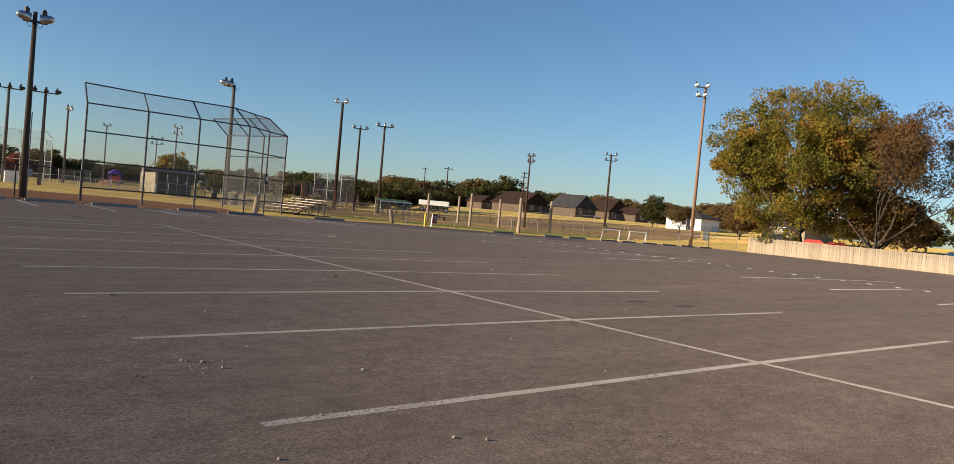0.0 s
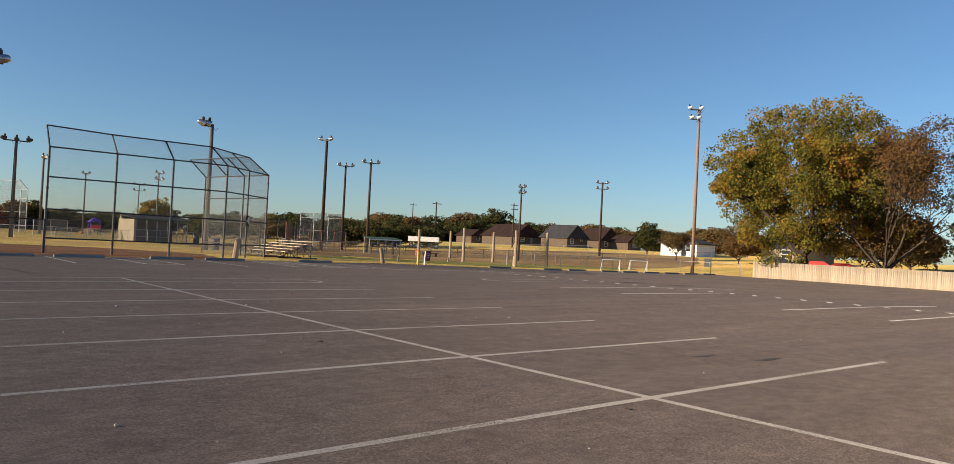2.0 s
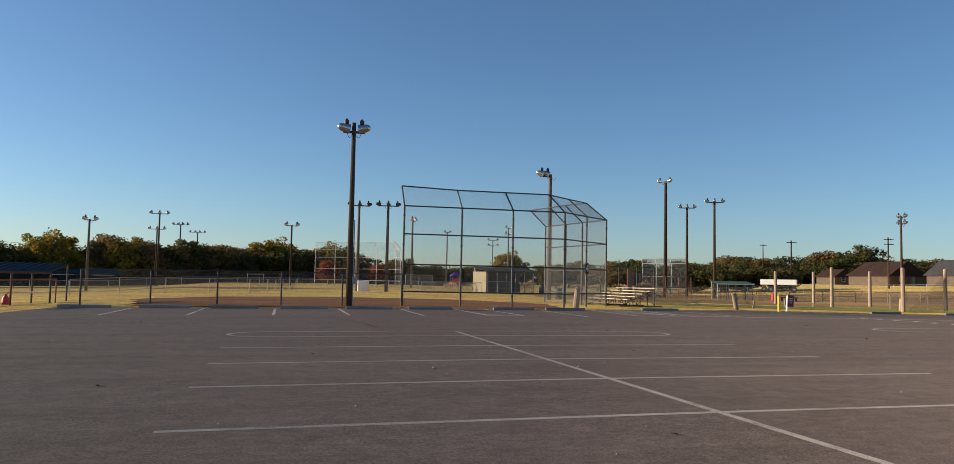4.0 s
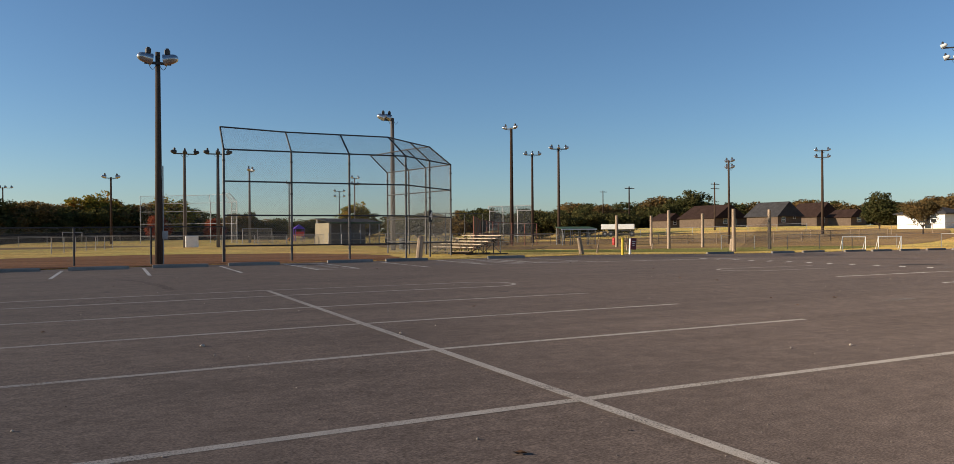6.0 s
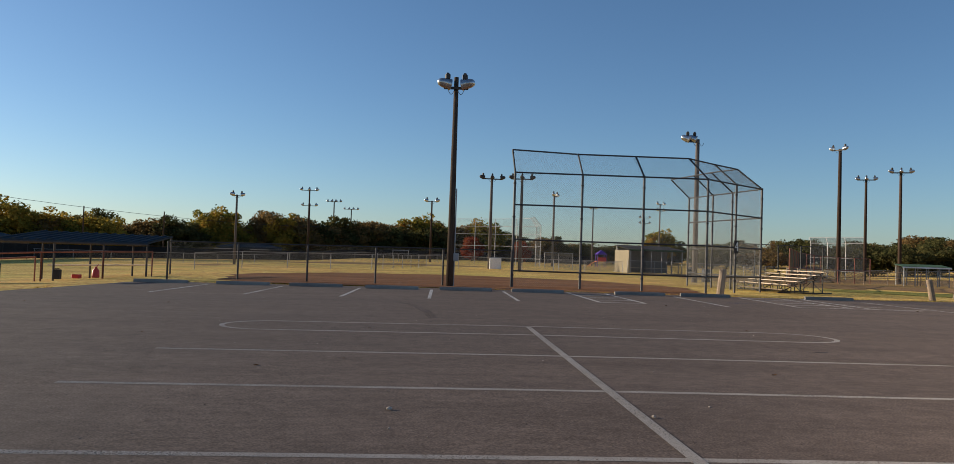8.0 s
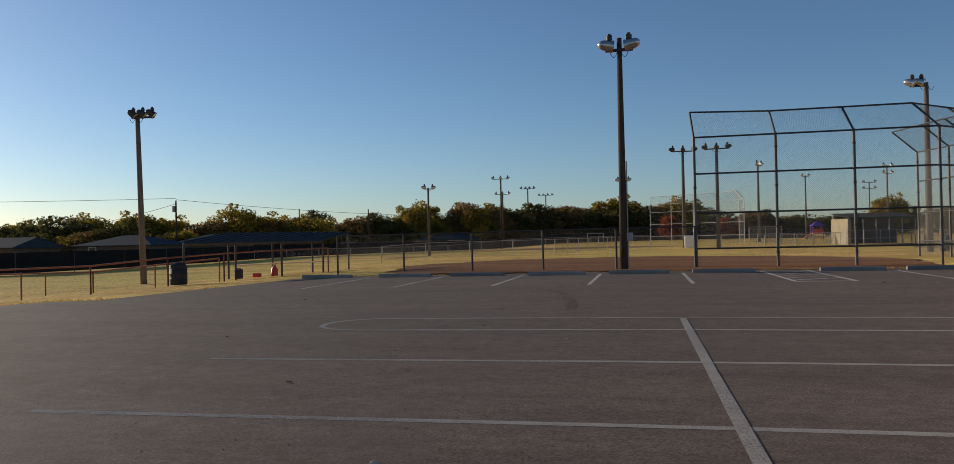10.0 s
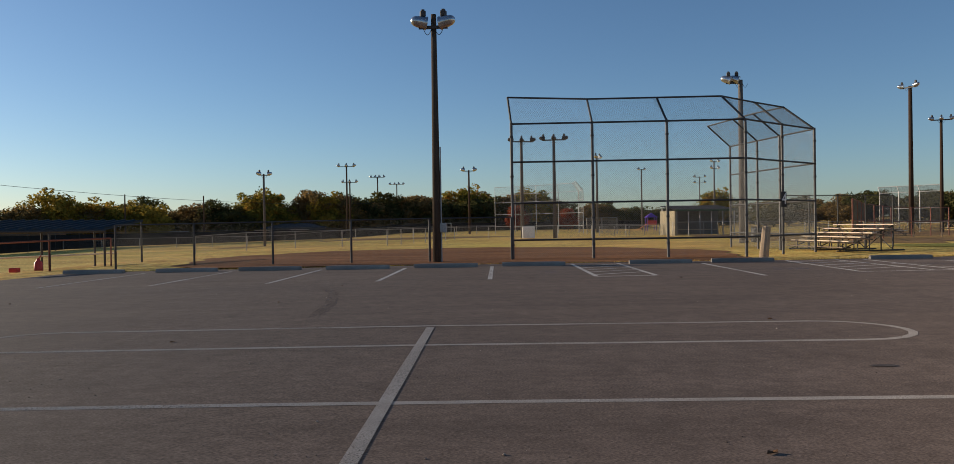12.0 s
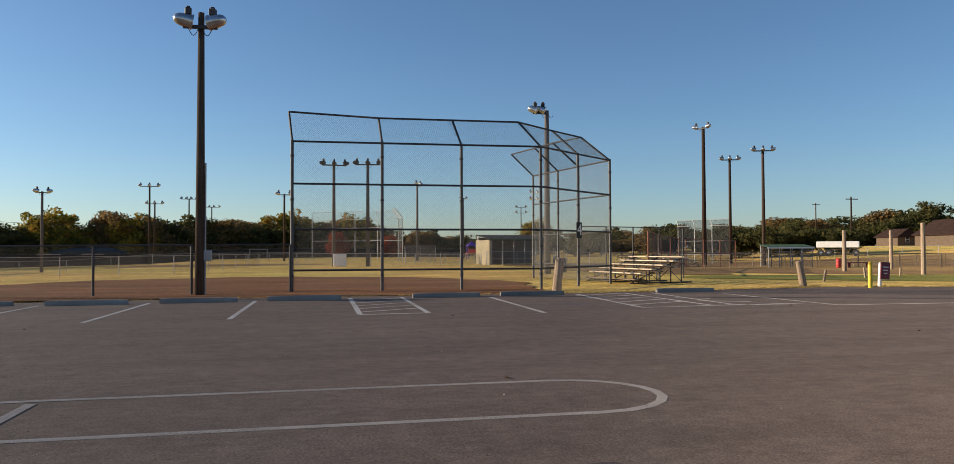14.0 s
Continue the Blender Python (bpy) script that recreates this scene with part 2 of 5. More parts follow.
LEAF_RUSSET = leaf_material("russet_leaves", [(0.075, 0.058, 0.024), (0.18, 0.105, 0.042), (0.27, 0.15, 0.058)])
LEAF_GREEN = leaf_material("dark_green_leaves", [(0.045, 0.052, 0.02), (0.09, 0.086, 0.032), (0.155, 0.125, 0.045)])
LEAF_GOLD = leaf_material("golden_leaves", [(0.14, 0.125, 0.025), (0.30, 0.215, 0.036), (0.38, 0.235, 0.042)])
LEAF_BROWN = leaf_material("brown_leaves", [(0.095, 0.075, 0.035), (0.19, 0.13, 0.052), (0.30, 0.165, 0.058)])
LEAF_STRAW = leaf_material("straw_grass", [(0.22, 0.19, 0.05), (0.42, 0.30, 0.09), (0.55, 0.38, 0.12)])
LEAF_RED = leaf_material("red_leaves", [(0.10, 0.02, 0.015), (0.22, 0.045, 0.025), (0.28, 0.09, 0.03)])


# ---- mesh helpers ----
def part(name, bm, mat, parent=None, label="", smooth=False):
    me = bpy.data.meshes.new(name)
    bm.to_mesh(me)
    bm.free()
    me.materials.append(mat)
    if smooth:
        me.polygons.foreach_set("use_smooth", [True] * len(me.polygons))
    ob = new(name, me)
    if parent:
        ob.parent = parent
    return tagged(ob, label) if label else ob


def raw(name, verts, faces, mat, parent=None, label=""):
    me = bpy.data.meshes.new(name)
    me.from_pydata([tuple(v) for v in verts], [], faces)
    me.update()
    me.materials.append(mat)
    ob = new(name, me)
    if parent:
        ob.parent = parent
    return tagged(ob, label) if label else ob


def thing(name, m, label, category, group="", kind=""):
    ob = new(name)
    ob.empty_display_size = 0.2
    ob.matrix_basis = m
    return tagged(ob, label, category, group, kind)


def box(bm, c, s, rz=0.0, rx=0.0, ry=0.0, bevel=0.0):
    r = bmesh.ops.create_cube(bm, size=1.0, matrix=Matrix.Translation(c) @ pose(0, 0, 0, rx, ry, rz) @ Matrix.Diagonal((*s, 1)))
    if bevel:
        edges = list({e for v in r["verts"] for e in v.link_edges})
        bmesh.ops.bevel(bm, geom=edges, offset=bevel, segments=1, affect="EDGES")
    return bm


def tube(bm, a, b, r0, r1=None, seg=8):
    a, b = Vector(a), Vector(b)
    d = b - a
    if d.length < 1e-6:
        return bm
    m = Matrix.Translation((a + b) / 2) @ d.to_track_quat("Z", "Y").to_matrix().to_4x4()
    bmesh.ops.create_cone(bm, cap_ends=True, segments=seg, radius1=r0, radius2=r0 if r1 is None else r1, depth=d.length, matrix=m)
    return bm


def lathe(bm, profile, m, seg=14):
    rings = []
    for r, z in profile:
        rings.append([bm.verts.new(m @ Vector((r * math.cos(2 * math.pi * i / seg), r * math.sin(2 * math.pi * i / seg), z))) for i in range(seg)])
    for p, q in zip(rings, rings[1:]):
        for i in range(seg):
            bm.faces.new((p[i], p[(i + 1) % seg], q[(i + 1) % seg], q[i]))
    return bm


def new_bm():
    return bmesh.new()


def chain_mesh(verts, faces, o, u, v, pitch, r):
    """Chain-link wire over the parallelogram o, o+u, o+v: two sets of diagonal wires, each a three-sided rod."""
    o, u, v = Vector(o), Vector(u), Vector(v)
    w, h = u.length, v.length
    ud, vd = u / w, v / h
    nd = ud.cross(vd).normalized()
    c = -h
    while c < w:
        s0, s1 = max(0, c), min(w, c + h)
        if s1 - s0 > 0.02:
            for flip in (False, True):
                t0, t1 = s0 - c, s1 - c
                if flip:
                    t0, t1 = h - t0, h - t1
                a, b = o + ud * s0 + vd * t0, o + ud * s1 + vd * t1
                side = (b - a).normalized().cross(nd) * r
                off = nd * (r * 0.6 * (1 if flip else -1))
                k = len(verts)
                for p in (a, b):
                    verts += [p + off + side, p + off - side, p + off + nd * r * 1.4]
                faces += [(k, k + 1, k + 4, k + 3), (k + 1, k + 2, k + 5, k + 4), (k + 2, k, k + 3, k + 5)]
        c += pitch


def smooth_step(x, a, b):
    k = min(1.0, max(0.0, (x - a) / (b - a)))
    return k * k * (3 - 2 * k)


def gz(x, y):
    """The height of the land: it falls away to the west, dips past the middle of the lot and climbs towards the houses."""
    west = -0.006 * max(0.0, 6.7 - max(x, -7.2)) - 0.73 * smooth_step(-x, 7.8, 20.0)
    return west - 0.2 * smooth_step(x, 26, 44) + 1.6 * smooth_step(x, 66, 112) + 0.7 * smooth_step(x, 112, 132)


def on(x, y, rz=0.0, lift=0.0):
    return pose(x, y, gz(x, y) + lift, 0, 0, rz)


# ---- ground and parking lot ----
def axis_steps(lo, hi, fine_lo, fine_hi, fine_step, coarse):
    v, out = lo, []
    while v < hi:
        out.append(v)
        v += fine_step if fine_lo <= v < fine_hi else coarse
    return out + [hi]


xs = [-2500, -1200, -600, -300, -150, -80] + axis_steps(-40, 130, -40, 130, 4, 4) + [180, 300, 600, 1200, 2500]
ys = [-2500, -1200, -600, -300, -150, -80] + axis_steps(-40, 130, -40, 130, 10, 10) + [180, 300, 600, 1200, 2500]
gv = [(x, y, gz(x, y) - 0.03) for y in ys for x in xs]
gf = [(j * len(xs) + i, j * len(xs) + i + 1, (j + 1) * len(xs) + i + 1, (j + 1) * len(xs) + i) for j in range(len(ys) - 1) for i in range(len(xs) - 1)]
tagged(raw("ground", gv, gf, GRASS), "dry golden dormant grass field around the lot", "ground", kind="structure")

# asphalt, in strips along x so that it follows the dip
lot_x = [-60, -40, -25, -16, -11, -9, -7.7, -7.2] + [-6.6 + 2 * i for i in range(35)] + [63.4]


def lot_far(x):
    """The far edge of the asphalt."""
    if x < -7.6:
        return 28.8 - 0.22 * (-7.6 - x) * (1 if x > -16 else 0.3)
    if x < -7:
        return 33.0
    wob = 0.09 * math.sin(x * 1.7) + 0.06 * math.sin(x * 4.1)
    return 39.3 + wob + 1.3 * smooth_step(x, 18, 28) + 1.2 * smooth_step(x, 32, 42)


lv, lf = [], []
for x in lot_x:
    far = lot_far(x)
    for y in (-60, -30, 0, 15, 25, far):
        lv.append((x, y, gz(x, y) + 0.0))
    lv.append((x, far + 0.06, gz(x, far) - 0.05))
for i in range(len(lot_x) - 1):
    for j in range(6):
        a = i * 7 + j
        lf.append((a, a + 7, a + 8, a + 1))
tagged(raw("pavement", lv, lf, ASPHALT), "weathered grey-brown asphalt parking lot", "parking lot", kind="structure")


def stripe(pts, width, mat=None, name="parking_line", label="worn white painted parking line"):
    """A painted line along pts, a thin coat on the asphalt."""
    mat = mat or PAINT
    lift = 0.0035 if abs(pts[-1][1] - pts[0][1]) > abs(pts[-1][0] - pts[0][0]) else 0.002
    dense = []
    for a, b in zip(pts, pts[1:]):
        k = max(1, int(math.dist(a, b) / 1.5))
        dense += [(a[0] + (b[0] - a[0]) * i / k, a[1] + (b[1] - a[1]) * i / k) for i in range(k)]
    dense.append(pts[-1])
    v, f = [], []
    for i, p in enumerate(dense):
        q0, q1 = dense[max(0, i - 1)], dense[min(len(dense) - 1, i + 1)]
        d = Vector((q1[0] - q0[0], q1[1] - q0[1])).normalized()
        w = width * (1 + 0.12 * noise.noise((p[0] * 0.9, p[1] * 0.9, 3)))
        n2 = Vector((-d.y, d.x)) * w / 2
        z = gz(*p) + lift
        v += [(p[0] + n2.x, p[1] + n2.y, z), (p[0] - n2.x, p[1] - n2.y, z)]
    for i in range(len(dense) - 1):
        f.append((2 * i, 2 * i + 1, 2 * i + 3, 2 * i + 2))
    return tagged(raw(name, v, f, mat), label, "parking line", "painted lines on the lot", "structure")


stripe([(6.7, 23.8), (6.7, -7.0)], 0.108)
for y in (19.65, 16.95, 14.33, 11.56, 8.77, 6.0, 3.25, 0.5, -2.2, -4.9):
    stripe([(1.07, y), (12.36, y)], 0.1)
# island at the row's end: a long hairpin
hair = [(1.85 + 9.77 * i / 8, 23.95) for i in range(9)]
for i in range(1, 10):
    a = math.pi / 2 - math.pi * i / 10
    hair.append((11.62 + 0.85 * math.cos(a), 23.155 + 0.795 * math.sin(a)))
hair += [(11.62 - 9.77 * i / 8, 22.36) for i in range(9)]
for i in range(1, 10):
    a = -math.pi / 2 - math.pi * i / 10
    hair.append((1.85 + 0.85 * math.cos(a), 23.155 + 0.795 * math.sin(a)))
stripe(hair + [hair[0]], 0.1)
# second row, further right: rubbed centre line in short pieces, dividers, and its own island
for x in (27.55, 28.25):
    stripe([(x + 0.3, 33.0), (x, 20.0), (x - 0.2, -6.0)], 0.08, PAINT_FAINT)
for k in range(26):
    y = 33.0 - k * 0.97
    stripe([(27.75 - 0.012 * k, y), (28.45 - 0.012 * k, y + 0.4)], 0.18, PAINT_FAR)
for k in range(9):
    y = 20.75 - 2.87 * k
    stripe([(21.2, y), (27.4 if k % 3 else 33.4, y)], 0.11, PAINT_FAINT if k == 2 else PAINT_FAR)
hair2 = []
for i in range(11):
    a = math.pi / 2 + math.pi * i / 10
    hair2.append((21.95 + 0.85 * math.cos(a), 24.75 + 0.8 * math.sin(a)))
stripe([(26.0, 25.55)] + hair2 + [(24.8, 23.95)], 0.11)
stripe([(33.6, 25.45), (26.0, 25.55)], 0.11, PAINT_FAINT)
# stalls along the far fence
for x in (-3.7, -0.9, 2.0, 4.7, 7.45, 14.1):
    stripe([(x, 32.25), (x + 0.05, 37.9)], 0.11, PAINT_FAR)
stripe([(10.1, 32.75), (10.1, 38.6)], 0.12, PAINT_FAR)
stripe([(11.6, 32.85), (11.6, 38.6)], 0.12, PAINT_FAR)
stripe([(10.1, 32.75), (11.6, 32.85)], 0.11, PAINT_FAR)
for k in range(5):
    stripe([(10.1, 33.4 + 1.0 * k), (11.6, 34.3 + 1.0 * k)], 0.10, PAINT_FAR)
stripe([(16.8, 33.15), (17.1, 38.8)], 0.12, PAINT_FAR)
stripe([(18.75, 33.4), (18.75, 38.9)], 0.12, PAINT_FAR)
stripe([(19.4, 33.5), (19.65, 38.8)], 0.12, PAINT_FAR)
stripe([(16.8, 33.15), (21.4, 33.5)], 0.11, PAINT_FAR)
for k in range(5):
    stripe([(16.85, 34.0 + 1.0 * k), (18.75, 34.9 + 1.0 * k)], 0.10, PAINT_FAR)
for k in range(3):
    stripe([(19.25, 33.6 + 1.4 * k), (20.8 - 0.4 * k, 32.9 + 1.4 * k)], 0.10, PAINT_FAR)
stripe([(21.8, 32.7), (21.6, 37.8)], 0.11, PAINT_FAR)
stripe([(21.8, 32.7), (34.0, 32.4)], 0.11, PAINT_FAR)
for x in (8.8, 15.6):
    stripe([(x - 0.5, 34.8), (x + 0.5, 34.8)], 0.9, PAINT_BLUE, "parking_symbol", "rubbed blue accessible parking marking")


def stain(cx, cy, rx, ry, seed, mat=TAR, label="dark tar patch on the asphalt"):
    """A dark uneven patch on the asphalt."""
    v = []
    for i in range(40):
        a = 2 * math.pi * i / 40
        k = 1 + 0.5 * noise.noise((math.cos(a) * 1.5 + seed, math.sin(a) * 1.5, seed))
        x, y = cx + rx * k * math.cos(a), cy + ry * k * math.sin(a)
        v.append((x, y, gz(x, y) + 0.004))
    tagged(raw("stain", v, [tuple(range(40))], mat), label, "stain", kind="structure")


stain(30.3, 24.4, 1.1, 0.4, 1)
stain(32.0, 22.9, 0.9, 0.35, 4)
DUST = worn_paint("pale_dust", (0.30, 0.26, 0.23), 0.45, 34)
stain(16.2, 15.6, 0.5, 0.16, 12, DUST, "pale rubbed smear on the asphalt")
stain(1.33, 4.72, 0.2, 0.09, 6, DUST, "pale dusty smear on the asphalt")
stain(1.5, 4.66, 0.1, 0.05, 7, DUST, "pale dusty smear on the asphalt")
TYRE = worn_paint("tyre_rubber_mark", (0.11, 0.088, 0.078), 0.34, 20)
stripe([(3.7, 30.8), (4.3, 29.2), (4.7, 27.0), (4.9, 24.7), (4.8, 22.7)], 0.22, TYRE, "tyre_mark", "faint dark curved tyre mark")
stain(11.05, 20.87, 0.13, 0.05, 21)
stain(10.6, 6.9, 0.35, 0.05, 2)
stain(10.0, 7.5, 0.3, 0.04, 3)

# infield dirt behind the fence
iv, nseg = [], 90
for i in range(nseg + 1):
    a = -0.76 + (math.pi + 1.52) * i / nseg
    r = 11.4 + 0.3 * math.sin(a * 9) + 0.2 * math.sin(a * 23)
    iv.append((6.3 + r * math.cos(a), max(39.55, 46.6 + r * math.sin(a)), 0.0))
tagged(raw("infield", iv, [tuple(range(len(iv)))], DIRT), "bare red-brown infield dirt behind the fence", "dirt", kind="structure")


def field_patch(name, cx, cy, rx, ry, mat, label, category, seed):
    """A sheet of other ground lying on the field, with an uneven outline."""
    v, f, n, rings = [], [], 64, 6
    for j in range(1, rings + 1):
        for i in range(n):
            a = 2 * math.pi * i / n
            k = j / rings * (1 + 0.10 * noise.noise((math.cos(a) * 2 + seed, math.sin(a) * 2, seed)))
            x, y = cx + rx * k * math.cos(a), cy + ry * k * math.sin(a)
            v.append((x, y, gz(x, y) - 0.012))
    f.append(tuple(range(n)))
    for j in range(rings - 1):
        for i in range(n):
            p, q = j * n + i, j * n + (i + 1) % n
            f.append((p, p + n, q + n, q))
    tagged(raw(name, v, f, mat), label, category, kind="structure")


field_patch("grass_strip", 46.0, 51.5, 19.0, 5.2, GRASS_GREEN, "strip of greener mown grass beyond the lot", "grass", 3)
field_patch("far_infield", 66.0, 80.0, 40.0, 27.0, DIRT_PALE, "pale brown infield dirt of the far ball field", "dirt", 8)
field_patch("second_infield", -6.0, 98.0, 17.0, 7.0, DIRT_PALE, "worn brown dirt beyond the low fence", "dirt", 9)
field_patch("practice_dirt", 31.0, 68.0, 5.5, 12.0, DIRT_PALE, "worn brown dirt path between the ball fields", "dirt", 5)


# ---- wheel stops ----
def wheel_stop(m, length=2.0):
    t = thing("wheel_stop", m, "weathered concrete wheel stop at the lot's edge", "wheel stop", "wheel stops")
    bm = new_bm()
    prof = [(-0.085, 0.0), (-0.075, 0.07), (-0.05, 0.13), (0.05, 0.13), (0.075, 0.07), (0.085, 0.0)]
    n = 9
    rows = []
    for i in range(n):
        x = -length / 2 + length * i / (n - 1)
        k = 0.93 if i in (0, n - 1) else 1.0
        rows.append([bm.verts.new((x, y * k, z * k)) for y, z in prof])
    for a, b in zip(rows, rows[1:]):
        for j in range(5):
            bm.faces.new((a[j], b[j], b[j + 1], a[j + 1]))
    bm.faces.new(rows[0])
    bm.faces.new(list(reversed(rows[-1])))
    part("body", bm, CONCRETE, t)
    for x in (-length * 0.32, length * 0.32):
        part("anchor_pin", tube(new_bm(), (x, 0, 0.11), (x, 0, 0.142), 0.016), RUST, t)
    return t


stop = wheel_stop(on(-5.5, 38.3))
for x, y, a in ((-2.4, 38.2, 0), (0.35, 38.1, 1), (3.25, 37.75, 0), (6.05, 37.75, 0), (8.82, 37.9, 0), (12.9, 38.25, 0.5), (15.6, 38.5, 0), (20.9, 38.95, -0.6),
                (36.1, 40.4, -1), (42.4, 41.4, 1), (45.2, 41.4, 0), (48.6, 40.9, -1), (50.6, 40.4, 1), (53.1, 40.1, 0), (55.7, 39.9, -1), (58.1, 39.6, 0), (60.5, 39.3, 1)):
    copy_thing(stop, on(x, y, a))


# ---- floodlight poles ----
def floodlight(parent, at, aim, size=1.0, housing=None):
    """A bell-shaped reflector with its ballast box and bracket."""
    d = Vector(aim).normalized()
    m = Matrix.Translation(at) @ d.to_track_quat("Z", "Y").to_matrix().to_4x4() @ Matrix.Scale(size, 4)
    bm = lathe(new_bm(), [(0.004, -0.42), (0.07, -0.405), (0.13, -0.36), (0.175, -0.27), (0.2, -0.15), (0.215, 0.0), (0.225, 0.1), (0.24, 0.13), (0.24, 0.15), (0.215, 0.15), (0.17, 0.0), (0.1, -0.12), (0.0, -0.14)], m, 18)
    lamp = part("floodlight", bm, housing or FLOOD, parent, "bell-shaped bright metal floodlight", True)
    part("lens", lathe(new_bm(), [(0.0, 0.165), (0.12, 0.16), (0.205, 0.145)], m), LAMP_GLASS, lamp, "clear lens", True)
    b = Vector(at) + Vector((d.x * 0.02, d.y * 0.02, 0.3)) * size
    yaw = math.degrees(math.atan2(d.y, d.x))
    bm = box(new_bm(), b, (0.19 * size, 0.19 * size, 0.2 * size), rz=yaw, bevel=0.02)
    box(bm, b + Vector((0, 0, 0.125 * size)), (0.11 * size, 0.11 * size, 0.06 * size), rz=yaw, bevel=0.01)
    box(bm, b - Vector((0, 0, 0.13 * size)), (0.05 * size, 0.14 * size, 0.12 * size), rz=yaw)
    part("ballast", bm, PIPE, lamp, "dark ballast box")


def light_pole(x, y, h, mat, r=0.16, arms=((0.0, 1.7),), lamps=2, yaw=0.0, size=1.0, box_on=False, label="", lean=0.0, aim=None, taper=0.66, shift=0.0, housing=None):
    t = thing("light_pole", on(x, y, yaw) @ pose(0, 0, 0, 0, lean, 0), label or "tall wooden floodlight pole with a crossarm of lamps", "light pole", "floodlight poles")
    part("pole", tube(new_bm(), (0, 0, -0.3), (0, 0, h), r, r * taper, 12), mat, t, smooth=True)
    for drop, w in arms:
        z = h - 0.15 - drop
        part("crossarm", box(new_bm(), (shift, -r * 0.9, z), (w, 0.09, 0.11)), PIPE, t)
        for i in range(lamps):
            u = -w / 2 + w * i / (lamps - 1)
            s = (1 if u > 0.05 else -1 if u < -0.05 else 0)
            ax = aim or ((-s * 0.92, 0.3, -0.16) if s else (0.25, 0.85, -0.2))
            floodlight(t, (u + shift - 0.10 * s * size, -r * 0.9, z + 0.14 * size), ax, size * 0.8, housing)
        for s in (-1, 1):
            bm = new_bm()
            pts = [Vector((s * (0.06 + 0.3 * k / 6), -r, z - 0.06 - 0.22 * math.sin(math.pi * k / 6))) for k in range(7)]
            for a, b in zip(pts, pts[1:]):
                tube(bm, a, b, 0.012, seg=5)
            part("cable", bm, BLACK, t)
    if box_on:
        part("junction_box", box(new_bm(), (0.24, -0.02, 1.25), (0.24, 0.16, 0.34), bevel=0.015), GALV, t, "grey electrical box")
        part("conduit", tube(new_bm(), (0.17, -0.06, -0.1), (0.17, -0.06, 4.2), 0.025), GALV, t)
    return t


light_pole(5.5, 41.5, 9.03, WOOD_POLE, 0.165, arms=((0.35, 1.05),), yaw=-2, size=1.3, box_on=True, taper=0.58, label="grey wooden floodlight pole with junction box by the fence")
light_pole(22.6, 59.7, 9.8, WOOD_GREY, 0.2, arms=((0.05, 0.75),), yaw=0, size=1.35, aim=(0.8, -0.35, -0.3), shift=-0.55, label="grey wooden floodlight pole behind the backstop")
light_pole(10.4, 85.7, 9.3, WOOD_GREY, 0.19, arms=((0.0, 2.2),), lamps=3, size=1.15, yaw=8, housing=PIPE)
light_pole(13.4, 84.7, 9.3, WOOD_GREY, 0.19, arms=((0.0, 2.2),), lamps=3, size=1.15, yaw=-6, housing=PIPE)
light_pole(22.5, 121.4, 10.7, WOOD_GREY, 0.2, arms=((0.0, 1.8),), size=1.4, yaw=60)
light_pole(4.1, 127.3, 9.6, WOOD_DARK, 0.18, arms=((0.0, 1.9),), size=1.4)
light_pole(-20.5, 106.0, 8.8, WOOD_GREY, 0.18, arms=((0.0, 1.4),), size=1.3, yaw=30)
light_pole(-18.8, 150.2, 13.2, WOOD_DARK, 0.2, arms=((0.0, 3.0),), lamps=3, size=1.3)
light_pole(-22.0, 170.0, 11.5, WOOD_DARK, 0.2, arms=((0.0, 3.0),), lamps=3, size=1.3)
light_pole(-22.1, 208.8, 15.0, WOOD_DARK, 0.22, arms=((0.0, 3.6),), lamps=4, size=1.4)
light_pole(-20.8, 237.9, 14.7, WOOD_DARK, 0.22, arms=((0.0, 4.2),), lamps=4, size=1.4)
light_pole(53.0, 168.7, 13.8, WOOD_GREY, 0.2, arms=((0.0, 2.2), (1.4, 2.2)), size=1.4, yaw=30)
light_pole(65.5, 225.0, 14.0, WOOD_GREY, 0.2, arms=((0.0, 3.0), (1.6, 3.0)), size=1.5)
light_pole(47.2, 86.0, 14.0, WOOD_DARK, 0.24, arms=((0.0, 1.6),), size=1.2, yaw=-60, label="dark wooden floodlight pole beside the far ball field")
light_pole(55.2, 94.7, 12.0, WOOD_DARK, 0.2, arms=((0.0, 2.0),), lamps=3, size=1.1, yaw=-20)
light_pole(53.1, 84.8, 11.7, WOOD_DARK, 0.2, arms=((0.0, 2.0),), lamps=3, size=1.1, yaw=-20)
light_pole(65.0, 68.8, 9.2, WOOD_DARK, 0.14, arms=((0.0, 0.9), (0.7, 0.9)), size=0.95, yaw=100)
light_pole(91.3, 78.1, 11.5, WOOD_DARK, 0.2, arms=((0.0, 1.7), (0.9, 1.7)), size=1.0, yaw=-45)
light_pole(65.3, 44.2, 16.3, WOOD_RED, 0.19, arms=((0.0, 1.3), (0.95, 0.9)), size=1.05, yaw=-45, shift=-0.45, aim=(-0.9, 0.14, -0.42), housing=WHITE, label="tall reddish wooden floodlight pole at the lot's corner")
light_pole(-20.96, 48.76, 9.4, WOOD_GREY, 0.18, arms=((0.0, 1.25),), lamps=3, size=1.12, shift=0.36, housing=PIPE, yaw=15, lean=-1.2, aim=(0.75, 0.1, -0.6), label="grey wooden floodlight pole beside the dugout")
